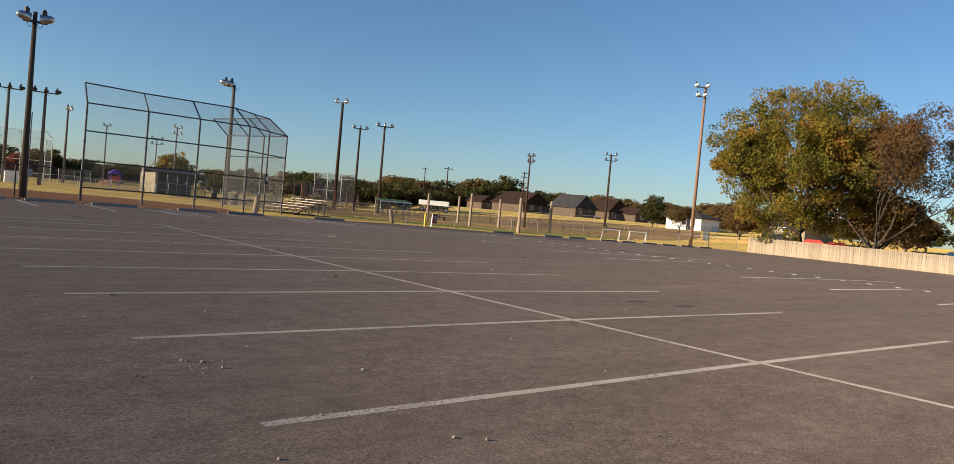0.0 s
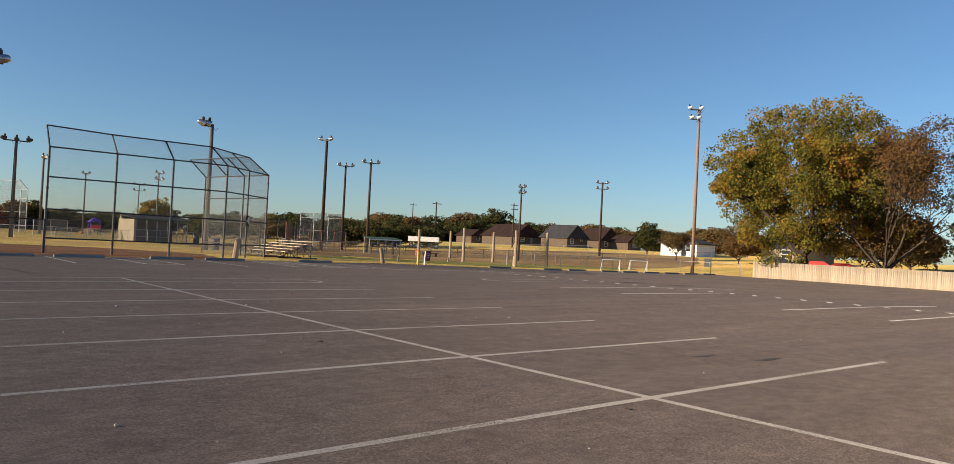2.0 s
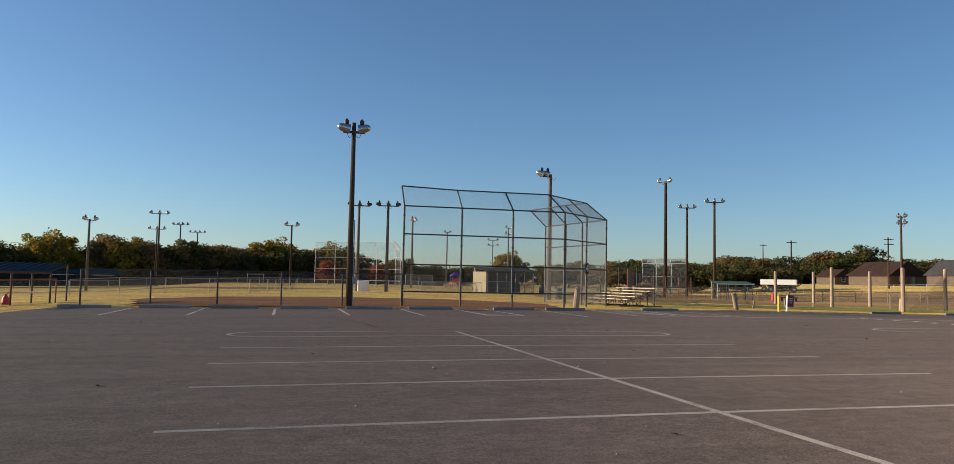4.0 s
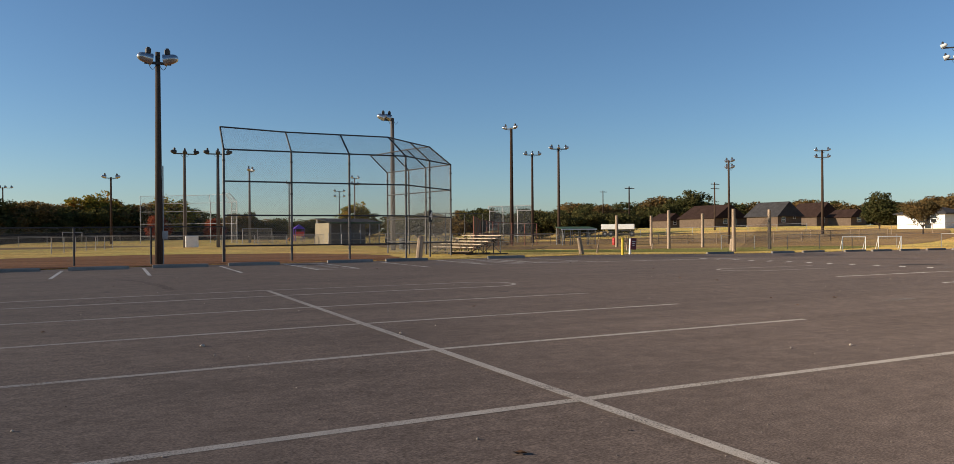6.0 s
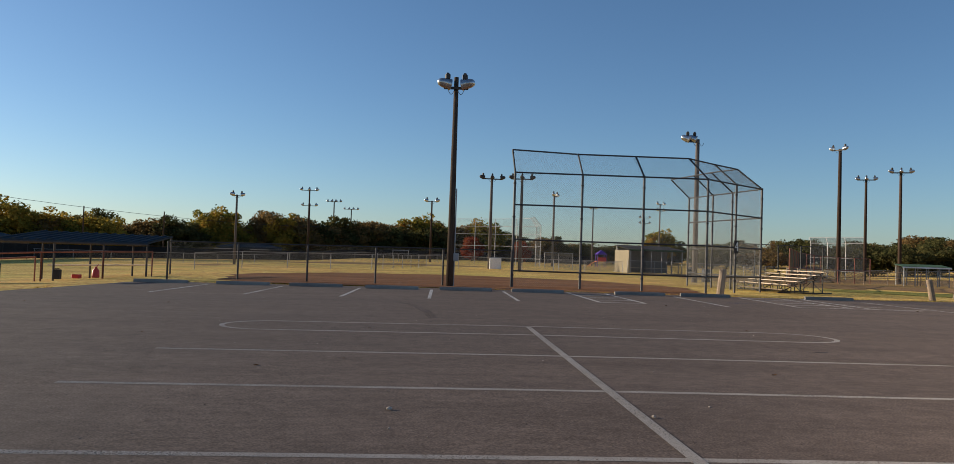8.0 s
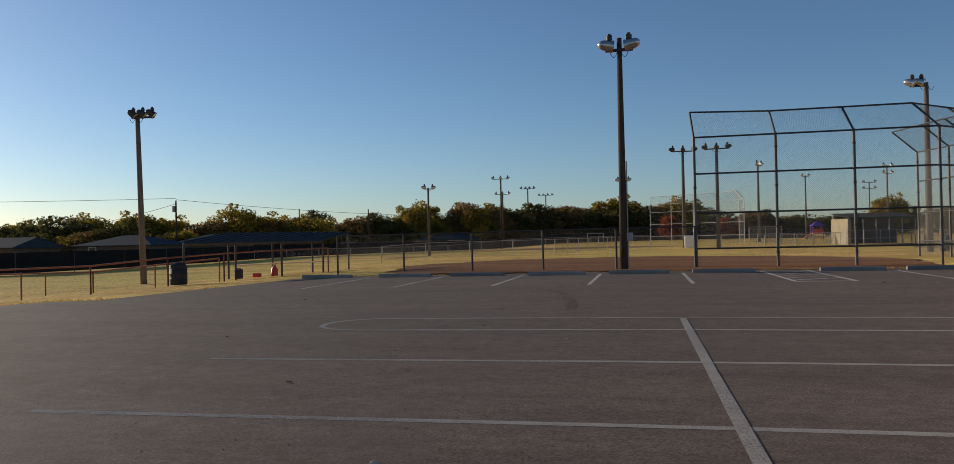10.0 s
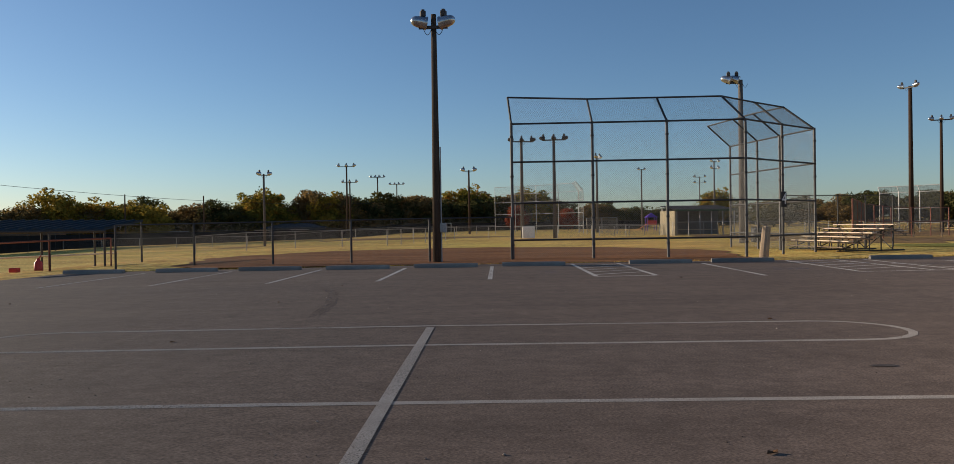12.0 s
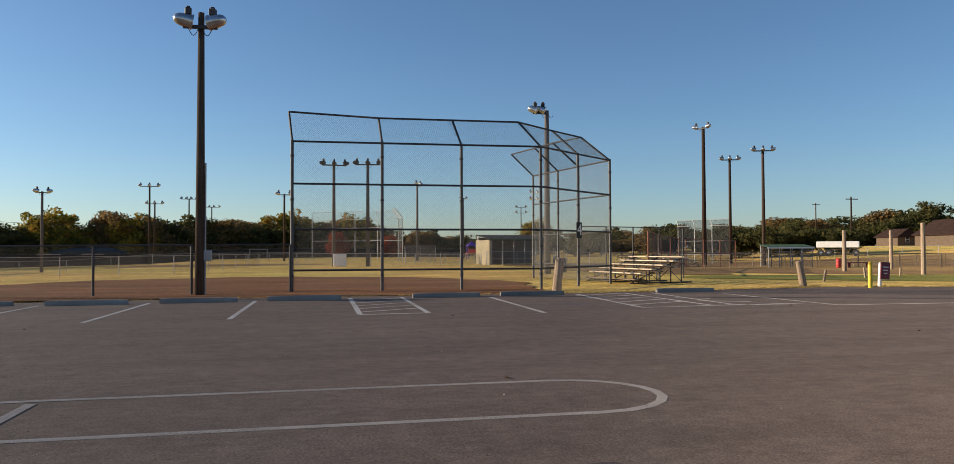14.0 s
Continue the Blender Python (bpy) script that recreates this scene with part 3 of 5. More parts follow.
light_pole(34.5, 150.0, 11.0, WOOD_GREY, 0.16, arms=((0.0, 1.2),), size=1.0)


# ---- chain-link fences ----
def fence(pts, h, label, post_step=3.05, pitch=0.09, r=0.0022, post_r=0.03, mat=PIPE, mid=False, wire=True, screen=0.0, post_extra=0.0):
    x0, y0 = pts[0]
    t = thing("chain_link_fence", pose(0, 0, 0), label, "fence", "chain-link fences")
    verts, faces = [], []
    post_bm = tube(new_bm(), (0, 0, -0.2), (0, 0, h + post_extra), post_r)
    first = None
    for a, b in zip(pts, pts[1:]):
        n = max(1, round(math.dist(a, b) / post_step))
        spots = [(a[0] + (b[0] - a[0]) * i / n, a[1] + (b[1] - a[1]) * i / n) for i in range(n + 1)]
        for i, p in enumerate(spots):
            if i == 0 and a != pts[0]:
                continue
            if first is None:
                first = part("post", post_bm, mat, t)
                first.location = (p[0], p[1], gz(*p))
            else:
                o = new("post", first.data)
                o.parent, o.location = t, (p[0], p[1], gz(*p))
        for p, q in zip(spots, spots[1:]):
            A, B = Vector((*p, gz(*p))), Vector((*q, gz(*q)))
            rails = [h] + ([h * 0.52] if mid else [])
            for z in rails:
                part("rail", tube(new_bm(), A + Vector((0, 0, z)), B + Vector((0, 0, z)), post_r * 0.62, seg=6), mat, t)
            if wire:
                chain_mesh(verts, faces, A + Vector((0, 0, 0.04)), B - A, (0, 0, h - 0.06), pitch, r)
            if screen:
                sv, sf, k = [], [], 0
                d = (B - A).normalized().cross(Vector((0, 0, 1))) * 0.02
                for P in (A, B):
                    for z in (0.08, screen):
                        sv += [P + d + Vector((0, 0, z)), P + d * 1.3 + Vector((0, 0, z))]
                sf += [(k, k + 2, k + 6, k + 4), (k + 1, k + 3, k + 7, k + 5), (k + 2, k + 3, k + 7, k + 6), (k, k + 1, k + 5, k + 4)]
                raw("windscreen", sv, sf, SCREEN, t, "black windscreen cloth")
    if verts:
        raw("wire_mesh", verts, faces, WIRE, t, "chain-link wire mesh")
    return t


fence([(-6.4, 41.5), (5.2, 41.8), (8.25, 42.5)], 1.6, "dark chain-link fence with pipe posts along the ball field", 2.9, 0.075, 0.001, 0.042)
fence([(-12, 63), (0, 67.6), (4, 84), (20, 84.5), (23.5, 83)], 1.15, "low chain-link fence around the far side of the infield", 3.05, 0.11, 0.0028, 0.028, GALV)
fence([(-60, 92), (-22, 104), (-6, 112), (8, 128)], 1.2, "low chain-link fence across the far field", 4.0, 0.16, 0.0035, 0.03, GALV)
fence([(-84, 49), (-42, 62), (-40, 85), (-42, 108), (-20, 150), (8, 168), (40, 178)], 1.9, "distant chain-link fence with black windscreen", 6.0, 0.2, 0.004, 0.04, PIPE, wire=False, screen=1.75)
fence([(19.2, 107.0), (22.8, 106.4)], 1.95, "tall pale chain-link panel by the playground", 1.8, 0.1, 0.005, 0.04, GALV)
fence([(18.6, 92.0), (23.0, 91.0), (26.0, 90.5)], 1.0, "low pale chain-link fence before the playground", 1.5, 0.1, 0.004, 0.035, GALV)
fence([(20.6, 48.5), (26.8, 50.6)], 2.45, "tall chain-link fence panel beside the backstop", 1.7, 0.08, 0.0022, 0.035)
fence([(24.0, 83.0), (36.0, 96.0), (50.0, 98.0)], 1.3, "low chain-link fence between the ball fields", 3.0, 0.12, 0.003, 0.03, GALV)
fence([(31.0, 62.0), (35.0, 72.0), (47.0, 77.0), (52.0, 75.0), (62.0, 72.0), (82.0, 62.0)], 1.2, "low chain-link fence along the far ball field", 3.0, 0.12, 0.004, 0.045, WOOD_STUB, mid=True)
fence([(47.0, 51.5), (57, 47.5), (63.8, 44.6), (64.1, 38.3)], 1.1, "low chain-link fence beyond the wheel stops", 3.0, 0.1, 0.0024, 0.025, GALV)
fence([(53.0, 76.0), (70, 80), (98, 62)], 1.1, "low fence across the dry field before the houses", 4.5, 0.16, 0.0035, 0.035, WOOD_STUB)
fence([(56.0, 112.0), (84, 108), (100, 88)], 1.2, "distant low fence in front of the houses", 4.5, 0.18, 0.004, 0.035, GALV)


def rail_fence(pts, h, mat, label, step=2.9, r=0.037):
    t = thing("pipe_rail_fence", pose(0, 0, 0), label, "fence", "pipe rail fences")
    for a, b in zip(pts, pts[1:]):
        n = max(1, round(math.dist(a, b) / step))
        sp = [(a[0] + (b[0] - a[0]) * i / n, a[1] + (b[1] - a[1]) * i / n) for i in range(n + 1)]
        for p in sp:
            part("post", tube(new_bm(), (*p, gz(*p) - 0.1), (*p, gz(*p) + h), r * 0.9), mat, t)
        part("rail", tube(new_bm(), (*a, gz(*a) + h), (*b, gz(*b) + h), r), mat, t)
    return t


rail_fence([(-26.26, 35.6), (-15.11, 37.44), (-12.23, 38.24), (-10.73, 39.85), (-9.47, 42.5), (-8.2, 44.68)], 1.1, RUST, "low rusty pipe rail fence round the dugout")
rail_fence([(-26.26, 39.51), (-17.06, 39.97), (-11.08, 40.08)], 0.92, RUST, "second rusty pipe rail fence behind the first", 2.5, 0.034)


# ---- backstops ----
POST_GREY = material("weathered_grey_pipe", (0.085, 0.08, 0.077), 0.6, 0.2, spread=0.3, scale=1.6, fine=40, bump=0.1)


def backstop(posts, leans, rail_zs, top_z, label, mat=PIPE, pitch=0.08, r=0.0022, post_r=0.055, rail_r=0.035, sign=-1, group="backstops"):
    t = thing("backstop", pose(0, 0, 0), label, "backstop", group)
    verts, faces = [], []
    crown = rail_zs[-1]
    for i, ((x, y), (lx, ly)) in enumerate(zip(posts, leans)):
        z0 = gz(x, y)
        part("post", tube(new_bm(), (x, y, z0 - 0.2), (x, y, z0 + crown + 0.05), post_r), POST_GREY if mat is PIPE else mat, t)
        part("overhang_arm", tube(new_bm(), (x, y, z0 + crown), (x + lx, y + ly, z0 + top_z), post_r * 0.75), mat, t)
        for z in (0.5, 1.5, 3.1, 4.6):
            if z < crown:
                part("clamp", tube(new_bm(), (x, y, z0 + z), (x, y, z0 + z + 0.07), post_r * 1.3), mat, t)
    for i in range(len(posts) - 1):
        (x0, y0), (x1, y1) = posts[i], posts[i + 1]
        a, b = Vector((x0, y0, gz(x0, y0))), Vector((x1, y1, gz(x1, y1)))
        for z in rail_zs:
            part("rail", tube(new_bm(), a + Vector((0, 0, z)), b + Vector((0, 0, z)), rail_r), mat, t)
        ta = a + Vector((*leans[i], top_z))
        tb = b + Vector((*leans[i + 1], top_z))
        part("top_rail", tube(new_bm(), ta, tb, rail_r), mat, t)
        chain_mesh(verts, faces, a + Vector((0, 0, 0.05)), b - a, (0, 0, crown - 0.05), pitch, r)
        chain_mesh(verts, faces, a + Vector((0, 0, crown)), b - a, (ta + tb) / 2 - (a + b) / 2 - Vector((0, 0, crown)), pitch, r)
    raw("wire_mesh", verts, faces, WIRE, t, "chain-link wire mesh")
    return t


main_stop = backstop([(8.3, 42.6), (11.35, 42.55), (14.15, 42.5), (17.05, 42.4), (19.1, 44.2), (21.1, 45.9), (20.6, 48.4), (20.25, 50.3), (19.75, 52.8)],
                     [(-0.12, 0.25), (-0.05, 1.0), (-0.15, 1.0), (-0.55, 1.05), (-0.75, 0.95), (-1.0, 0.75), (-1.15, 0.1), (-1.15, -0.05), (-1.15, -0.1)],
                     (0.72, 2.12, 3.68, 5.13), 6.18, "tall dark pipe backstop with chain-link mesh and leaning top", r=0.0024)
plate = part("sign_plate", box(new_bm(), (19.1, 44.1, 2.15), (0.34, 0.03, 0.62), rz=34, bevel=0.008), BLACK, main_stop, "dark plate with a white number")
fc = bpy.data.curves.new("number", "FONT")
fc.body, fc.size, fc.extrude, fc.align_x, fc.align_y = "4", 0.62, 0.004, "CENTER", "CENTER"
num_src = new("number_source", fc)
num_me = bpy.data.meshes.new_from_object(num_src.evaluated_get(bpy.context.evaluated_depsgraph_get()))
bpy.data.objects.remove(num_src)
num_me.materials.append(WHITE)
num = new("number", num_me)
num.parent = plate
num.matrix_basis = pose(19.115, 44.078, 2.15, 90, 0, 34)
backstop([(8.0, 128.6), (11.0, 126.5), (14.0, 124.3), (17.0, 121.5), (19.6, 119.0), (19.8, 115.5)], [(0, 1.0)] * 4 + [(-0.8, 0.8), (-1.0, 0)],
         (1.0, 2.8, 4.6, 5.8), 7.0, "distant galvanised backstop across the field", GALV, 0.16, 0.0035, 0.05, 0.03)
backstop([(51.8, 100.8), (53.0, 99.0), (54.3, 97.2), (55.6, 95.2)], [(-0.05, 0.3)] * 4, (1.0, 2.6, 4.4), 5.1, "galvanised backstop of the far ball field", GALV, 0.09, 0.008, 0.05, 0.03)
fence([(26.5, 54.0), (32.5, 65.0), (39.0, 74.0), (46.5, 79.0)], 2.4, "tall rusty-posted fence running back between the fields", 3.6, 0.12, 0.003, 0.045, RUST, mid=True)


# ---- bleachers ----
def bleacher(m, length=3.7, rows=5, label="small bleacher of bare planks on a steel frame", plank=PLANK):
    t = thing("bleacher", m, label, "bleacher", "bleachers")
    for i in range(rows):
        y, z = 0.52 * i, 0.30 + 0.165 * i
        part("seat_plank", box(new_bm(), (0, y, z + 0.12), (length, 0.22, 0.045), bevel=0.008), plank, t)
        part("foot_plank", box(new_bm(), (0, y - 0.3, z - 0.12), (length, 0.2, 0.04), bevel=0.008), WOOD_STUB, t)
    for u in (-length * 0.42, 0, length * 0.42):
        bm = new_bm()
        tube(bm, (u, -0.4, 0.03), (u, 0.52 * rows, 0.03), 0.03)
        for i in range(rows):
            y, z = 0.52 * i, 0.30 + 0.165 * i
            tube(bm, (u, y, 0), (u, y, z + 0.1), 0.025)
            tube(bm, (u, y - 0.4, z - 0.14), (u, y + 0.15, z - 0.14), 0.02)
        tube(bm, (u, -0.3, 0.05), (u, 0.52 * (rows - 1), 0.2 + 0.165 * rows), 0.022)
        part("frame", bm, PIPE, t, "dark steel angle frame")
    bm = new_bm()
    y = 0.52 * (rows - 1)
    for u in (-length * 0.42, 0):
        tube(bm, (u, y + 0.02, 0.05), (u + length * 0.42, y + 0.02, 0.25 + 0.165 * rows), 0.018)
        tube(bm, (u + length * 0.42, y + 0.02, 0.05), (u, y + 0.02, 0.25 + 0.165 * rows), 0.018)
    part("cross_brace", bm, PIPE, t)
    return t


bl = bleacher(on(21.6, 46.6, -81), 4.2, 5)
bleacher(on(42.3, 80.5, 20), 3.6, 5, "small bleacher of bare aluminium planks", ALU)
copy_thing(bl, on(46.5, 101.0, 35))


# the tan block again, greyed and darkened for the wall in shade
BLOCK_SHADED = material("shaded_block_wall", (0.20, 0.185, 0.16), 0.9, spread=0.1, scale=1.5, fine=20, bump=0.2)


# ---- dugouts and shelter ----
def shelter(name, m, w, d, h0, h1, roof_mat, label, category, posts=4, mesh_front=True, back=None, ribs=True):
    """A shed roof on posts: local x along the front, y to the back; h0 eave, h1 back height."""
    t = thing(name, m, label, category)
    slope = math.degrees(math.atan2(h1 - h0, d))
    bm = new_bm()
    box(bm, (0, d / 2, (h0 + h1) / 2 + 0.05), (w + 0.3, math.hypot(d, h1 - h0) + 0.3, 0.05), rx=slope)
    roof = part("roof", bm, roof_mat, t)
    if ribs:
        for i in range(int(w / 0.45) + 1):
            part("rib", box(new_bm(), (-w / 2 + 0.45 * i, d / 2, (h0 + h1) / 2 + 0.09), (0.05, math.hypot(d, h1 - h0) + 0.3, 0.05), rx=slope), roof_mat, roof)
    part("fascia", box(new_bm(), (0, -0.17, h0 - 0.03), (w + 0.3, 0.03, 0.13)), WHITE if roof_mat is ROOF_GREEN else roof_mat, t)
    for i in range(posts):
        u = -w / 2 + w * i / (posts - 1)
        part("post", tube(new_bm(), (u, 0, -0.1), (u, 0, h0 + 0.03), 0.045), PIPE if roof_mat is ROOF_BLUE else GALV, t)
        part("post", tube(new_bm(), (u, d, -0.1), (u, d, h1 + 0.02), 0.045), PIPE if roof_mat is ROOF_BLUE else GALV, t)
    if mesh_front:
        v, f = [], []
        chain_mesh(v, f, (-w / 2, 0, 0.05), (w, 0, 0), (0, 0, h0 - 0.1), 0.12, 0.003)
        chain_mesh(v, f, (-w / 2, 0, 0.05), (0, d, 0), (0, 0, h0 - 0.1), 0.12, 0.003)
        chain_mesh(v, f, (w / 2, 0, 0.05), (0, d, 0), (0, 0, h0 - 0.1), 0.12, 0.003)
        raw("wire_mesh", v, f, WIRE, t, "chain-link wire mesh")
        part("mid_rail", tube(new_bm(), (-w / 2, 0, h0 * 0.52), (w / 2, 0, h0 * 0.52), 0.022), GALV, t)
    part("bench", box(new_bm(), (0, d * 0.7, 0.43), (w * 0.85, 0.3, 0.05)), PLANK, t)
    if back:
        part("back_wall", box(new_bm(), (0, d - 0.1, h1 / 2 - 0.1), (w, 0.15, h1 - 0.2)), back, t)
    return t


# low dugout: its roof is skewed, long side along the foul line
dug = thing("dugout", on(-10.04, 41.46) @ Matrix.Scale(1.15, 4), "low dugout shelter with a dark blue ribbed metal roof", "dugout")
ea, eb, dep = Vector((-1.35, -2.7, 0)), Vector((1.4, 2.75, 0)), Vector((-0.15, 3.3, 0))


def roof_slab(p, q, back, z0, z1, thick, w0=0.0, w1=1.0):
    """A sloping slab between two fractions of the eave."""
    a, b = p.lerp(q, w0), p.lerp(q, w1)
    v = [a + Vector((0, 0, z0)), b + Vector((0, 0, z0)), b + back + Vector((0, 0, z1)), a + back + Vector((0, 0, z1))]
    v += [k + Vector((0, 0, thick)) for k in v]
    return v, [(3, 2, 1, 0), (4, 5, 6, 7), (0, 1, 5, 4), (1, 2, 6, 5), (2, 3, 7, 6), (3, 0, 4, 7)]


roof = raw("roof", *roof_slab(ea, eb, dep, 1.3, 1.62, 0.06), ROOF_BLUE, dug)
for k in range(15):
    w = k / 14
    raw("rib", *roof_slab(ea, eb, dep, 1.36, 1.68, 0.04, w, min(1.0, w + 0.012) if k < 14 else 1.0), ROOF_BLUE, roof)
part("fascia", tube(new_bm(), ea + Vector((0, 0, 1.28)), eb + Vector((0, 0, 1.28)), 0.05), PIPE, dug)
for k in range(4):
    p = ea.lerp(eb, k / 3)
    part("post", tube(new_bm(), p + Vector((0, 0, -0.1)), p + Vector((0, 0, 1.31)), 0.04), PIPE, dug)
    p = p + dep * 0.95
    part("post", tube(new_bm(), p + Vector((0, 0, -0.1)), p + Vector((0, 0, 1.6)), 0.04), PIPE, dug)
part("bench", box(new_bm(), (ea + eb) / 2 + dep * 0.7 + Vector((0, 0, 0.43)), (4.6, 0.3, 0.05), rz=63), PLANK, dug)
# one building: sunlit tone on the side wall, shaded tone on the back
block_dugout = shelter("dugout", on(28.55, 88.5, 10) @ Matrix.Scale(1.2, 4), 5.0, 3.0, 2.05, 2.4, SHINGLE_GREY, "block dugout with a sunlit-tan side wall, shade-grey back wall and chain-link front", "dugout", 6, True, BLOCK_SHADED, False)
part("side_wall", box(new_bm(), (-2.62, 1.5, 0.98), (0.14, 3.0, 2.06)), BLOCK_TAN, block_dugout, "block side wall in its sunlit tan tone")
part("roof_edge", box(new_bm(), (0, -0.2, 2.04), (5.4, 0.05, 0.16)), ROOF_GREEN, block_dugout, "green roof edge")
shelter("dugout", on(49.8, 75.6, -18), 3.7, 2.6, 1.75, 1.95, ROOF_GREEN, "chain-link dugout with a green roof and white edge", "dugout", 5, True, None, False)

# playground beyond the dugout
play = thing("playground_set", on(34.2, 140.9) @ Matrix.Scale(0.85, 4), "purple and orange plastic playground tower with slide", "playground")
for u in (-0.9, 0.9):
    for w in (-0.9, 0.9):
        part("post", tube(new_bm(), (u, w, 0), (u, w, 2.7), 0.07), PURPLE, play)
part("deck", box(new_bm(), (0, 0, 1.15), (1.9, 1.9, 0.1)), ORANGE, play)
roof_bm = new_bm()
bmesh.ops.create_cone(roof_bm, cap_ends=True, segments=4, radius1=1.6, radius2=0.1, depth=0.9, matrix=Matrix.Translation((0, 0, 3.05)) @ pose(0, 0, 0, 0, 0, 45))
part("roof", roof_bm, PURPLE, play)
part("panel", box(new_bm(), (0, -0.95, 1.6), (1.8, 0.06, 0.8)), RED, play)
sl = new_bm()
for k in range(8):
    box(sl, (-1.2 - 0.22 * k, 0, 1.12 - 0.14 * k), (0.3, 0.55, 0.05), ry=-32)
part("slide", sl, ORANGE, play)

# white electrical cabinet between two far poles
cab = thing("utility_cabinet", on(10.9, 84.2), "white metal utility cabinet at a pole's foot", "cabinet")
part("body", box(new_bm(), (0, 0, 0.55), (1.15, 0.45, 1.1), bevel=0.02), WHITE, cab)
part("door", box(new_bm(), (0.0, -0.235, 0.55), (0.9, 0.02, 0.95)), WHITE, cab)


# ---- posts, bollard, barrels ----
def stub_post(m, h, r, mat=WOOD_STUB, label="weathered wooden stub post", group="wooden posts"):
    t = thing("wooden_post", m, label, "post", group)
    bm = new_bm()
    n = 12
    lathe(bm, [(r * 1.06, -0.2), (r, h * 0.3), (r * 0.96, h * 0.7), (r * 0.92, h - 0.03), (r * 0.8, h), (0.001, h + 0.01)], Matrix(), n)
    part("shaft", bm, mat, t)
    return t


stub_post(on(17.25, 41.2) @ pose(0, 0, 0, 0, 6, 0), 1.12, 0.16, label="thick leaning wooden stub post at the lot's edge")
stub_post(on(27.1, 41.6) @ pose(0, 0, 0, 0, -11, 0), 0.95, 0.13, label="thick leaning wooden stub post at the lot's edge")
stub_post(on(45.2, 48.6) @ pose(0, 0, 0, 0, 3, 0), 0.85, 0.17, label="short thick wooden stub post")
for x, y, h in ((46.3, 64.1, 2.95), (53.7, 68.2, 3.05), (46.0, 56.5, 3.2), (51.3, 58.2, 3.0), (43.4, 46.6, 3.0), (50.5, 49.9, 3.1)):
    stub_post(on(x, y), h, 0.14, label="tall round weathered wooden post standing in the grass")
net = thing("practice_net", pose(0, 0, 0), "slack dark practice net hung from a wooden post", "net")
nv, nf = [], []
for i in range(26):
    foot, head = Vector((44.1, 46.9, gz(44, 47) + 0.03)).lerp(Vector((50.4, 49.8, gz(50, 50) + 0.05)), i / 25), Vector((50.5, 49.8, gz(50, 50) + 2.9 - 0.055 * i))
    path = [foot.lerp(head, j / 8) - Vector((0, 0, 0.5 * (j / 8) * (1 - j / 8))) for j in range(9)]
    for p, q in zip(path, path[1:]):
        k = len(nv)
        nv += [p + Vector((0, 0, 0.012)), p - Vector((0, 0, 0.0)), p + Vector((0.012, 0.0, 0.006)), q + Vector((0, 0, 0.012)), q, q + Vector((0.012, 0.0, 0.006))]
        nf += [(k, k + 1, k + 4, k + 3), (k + 1, k + 2, k + 5, k + 4), (k + 2, k, k + 3, k + 5)]
raw("netting", nv, nf, BLACK, net)
bol = thing("bollard", on(28.6, 39.9), "yellow painted steel bollard at the lot's edge", "bollard")
bb = lathe(new_bm(), [(0.075, -0.1), (0.075, 0.88), (0.06, 0.92), (0.03, 0.94), (0.001, 0.945)], Matrix())
part("shaft", bb, YELLOW, bol, smooth=True)
wp = thing("white_post", on(30.4, 41.6) @ pose(0, 0, 0, 0, 4, 0), "thick white post with a maroon notice board", "post")
part("shaft", lathe(new_bm(), [(0.07, -0.1), (0.068, 0.86), (0.05, 0.9), (0.001, 0.91)], Matrix()), WHITE, wp, smooth=True)
board = part("notice_board", box(new_bm(), (0.12, -0.11, 0.58), (0.36, 0.06, 0.66), rz=-10, bevel=0.01), MAROON, wp, "maroon board with unreadable pale lines")
for k in range(3):
    part("text_bar", box(new_bm(), (0.12, -0.146, 0.72 - 0.12 * k), (0.22 - 0.04 * k, 0.006, 0.035), rz=-10), WHITE, board)


def barrel(m, mat, label, h=0.88, r=0.3, lid=True):
    t = thing("trash_barrel", m, label, "trash barrel", "barrels")
    part("body", lathe(new_bm(), [(0.001, 0.0), (r * 0.96, 0.0), (r, 0.05), (r, h * 0.33), (r * 1.03, h * 0.345), (r, h * 0.36), (r, h * 0.64), (r * 1.03, h * 0.655), (r, h * 0.67), (r, h), (r * 0.94, h), (r * 0.93, 0.1)], Matrix(), 18), mat, t, smooth=True)
    if lid:
        part("lid", lathe(new_bm(), [(r * 1.03, h - 0.02), (r * 1.02, h + 0.05), (r * 0.75, h + 0.17), (r * 0.3, h + 0.22), (0.001, h + 0.225)], Matrix(), 18), mat, t, smooth=True)
    return t


barrel(on(-11.65, 38.07), BLACK, "black plastic trash barrel with domed lid on the grass", 0.66, 0.33)
barrel(on(23.9, 61.0), PIPE, "dark metal trash barrel behind the backstop", 0.9, 0.32, False)
barrel(on(32.0, 87.4), PIPE, "dark metal trash barrel by the dugout", 0.9, 0.32, False)
barrel(on(52.6, 73.0), RED, "red trash barrel by the green dugout", 0.8, 0.2, False)
tb = thing("picnic_table", on(54.2, 72.6, -15), "low red-brown bench by the green dugout", "bench")
part("seat", box(new_bm(), (0, 0, 0.42), (1.9, 0.4, 0.07), bevel=0.01), MAROON, tb)
for u in (-0.75, 0.75):
    part("leg", box(new_bm(), (u, 0, 0.2), (0.1, 0.36, 0.4)), MAROON, tb)
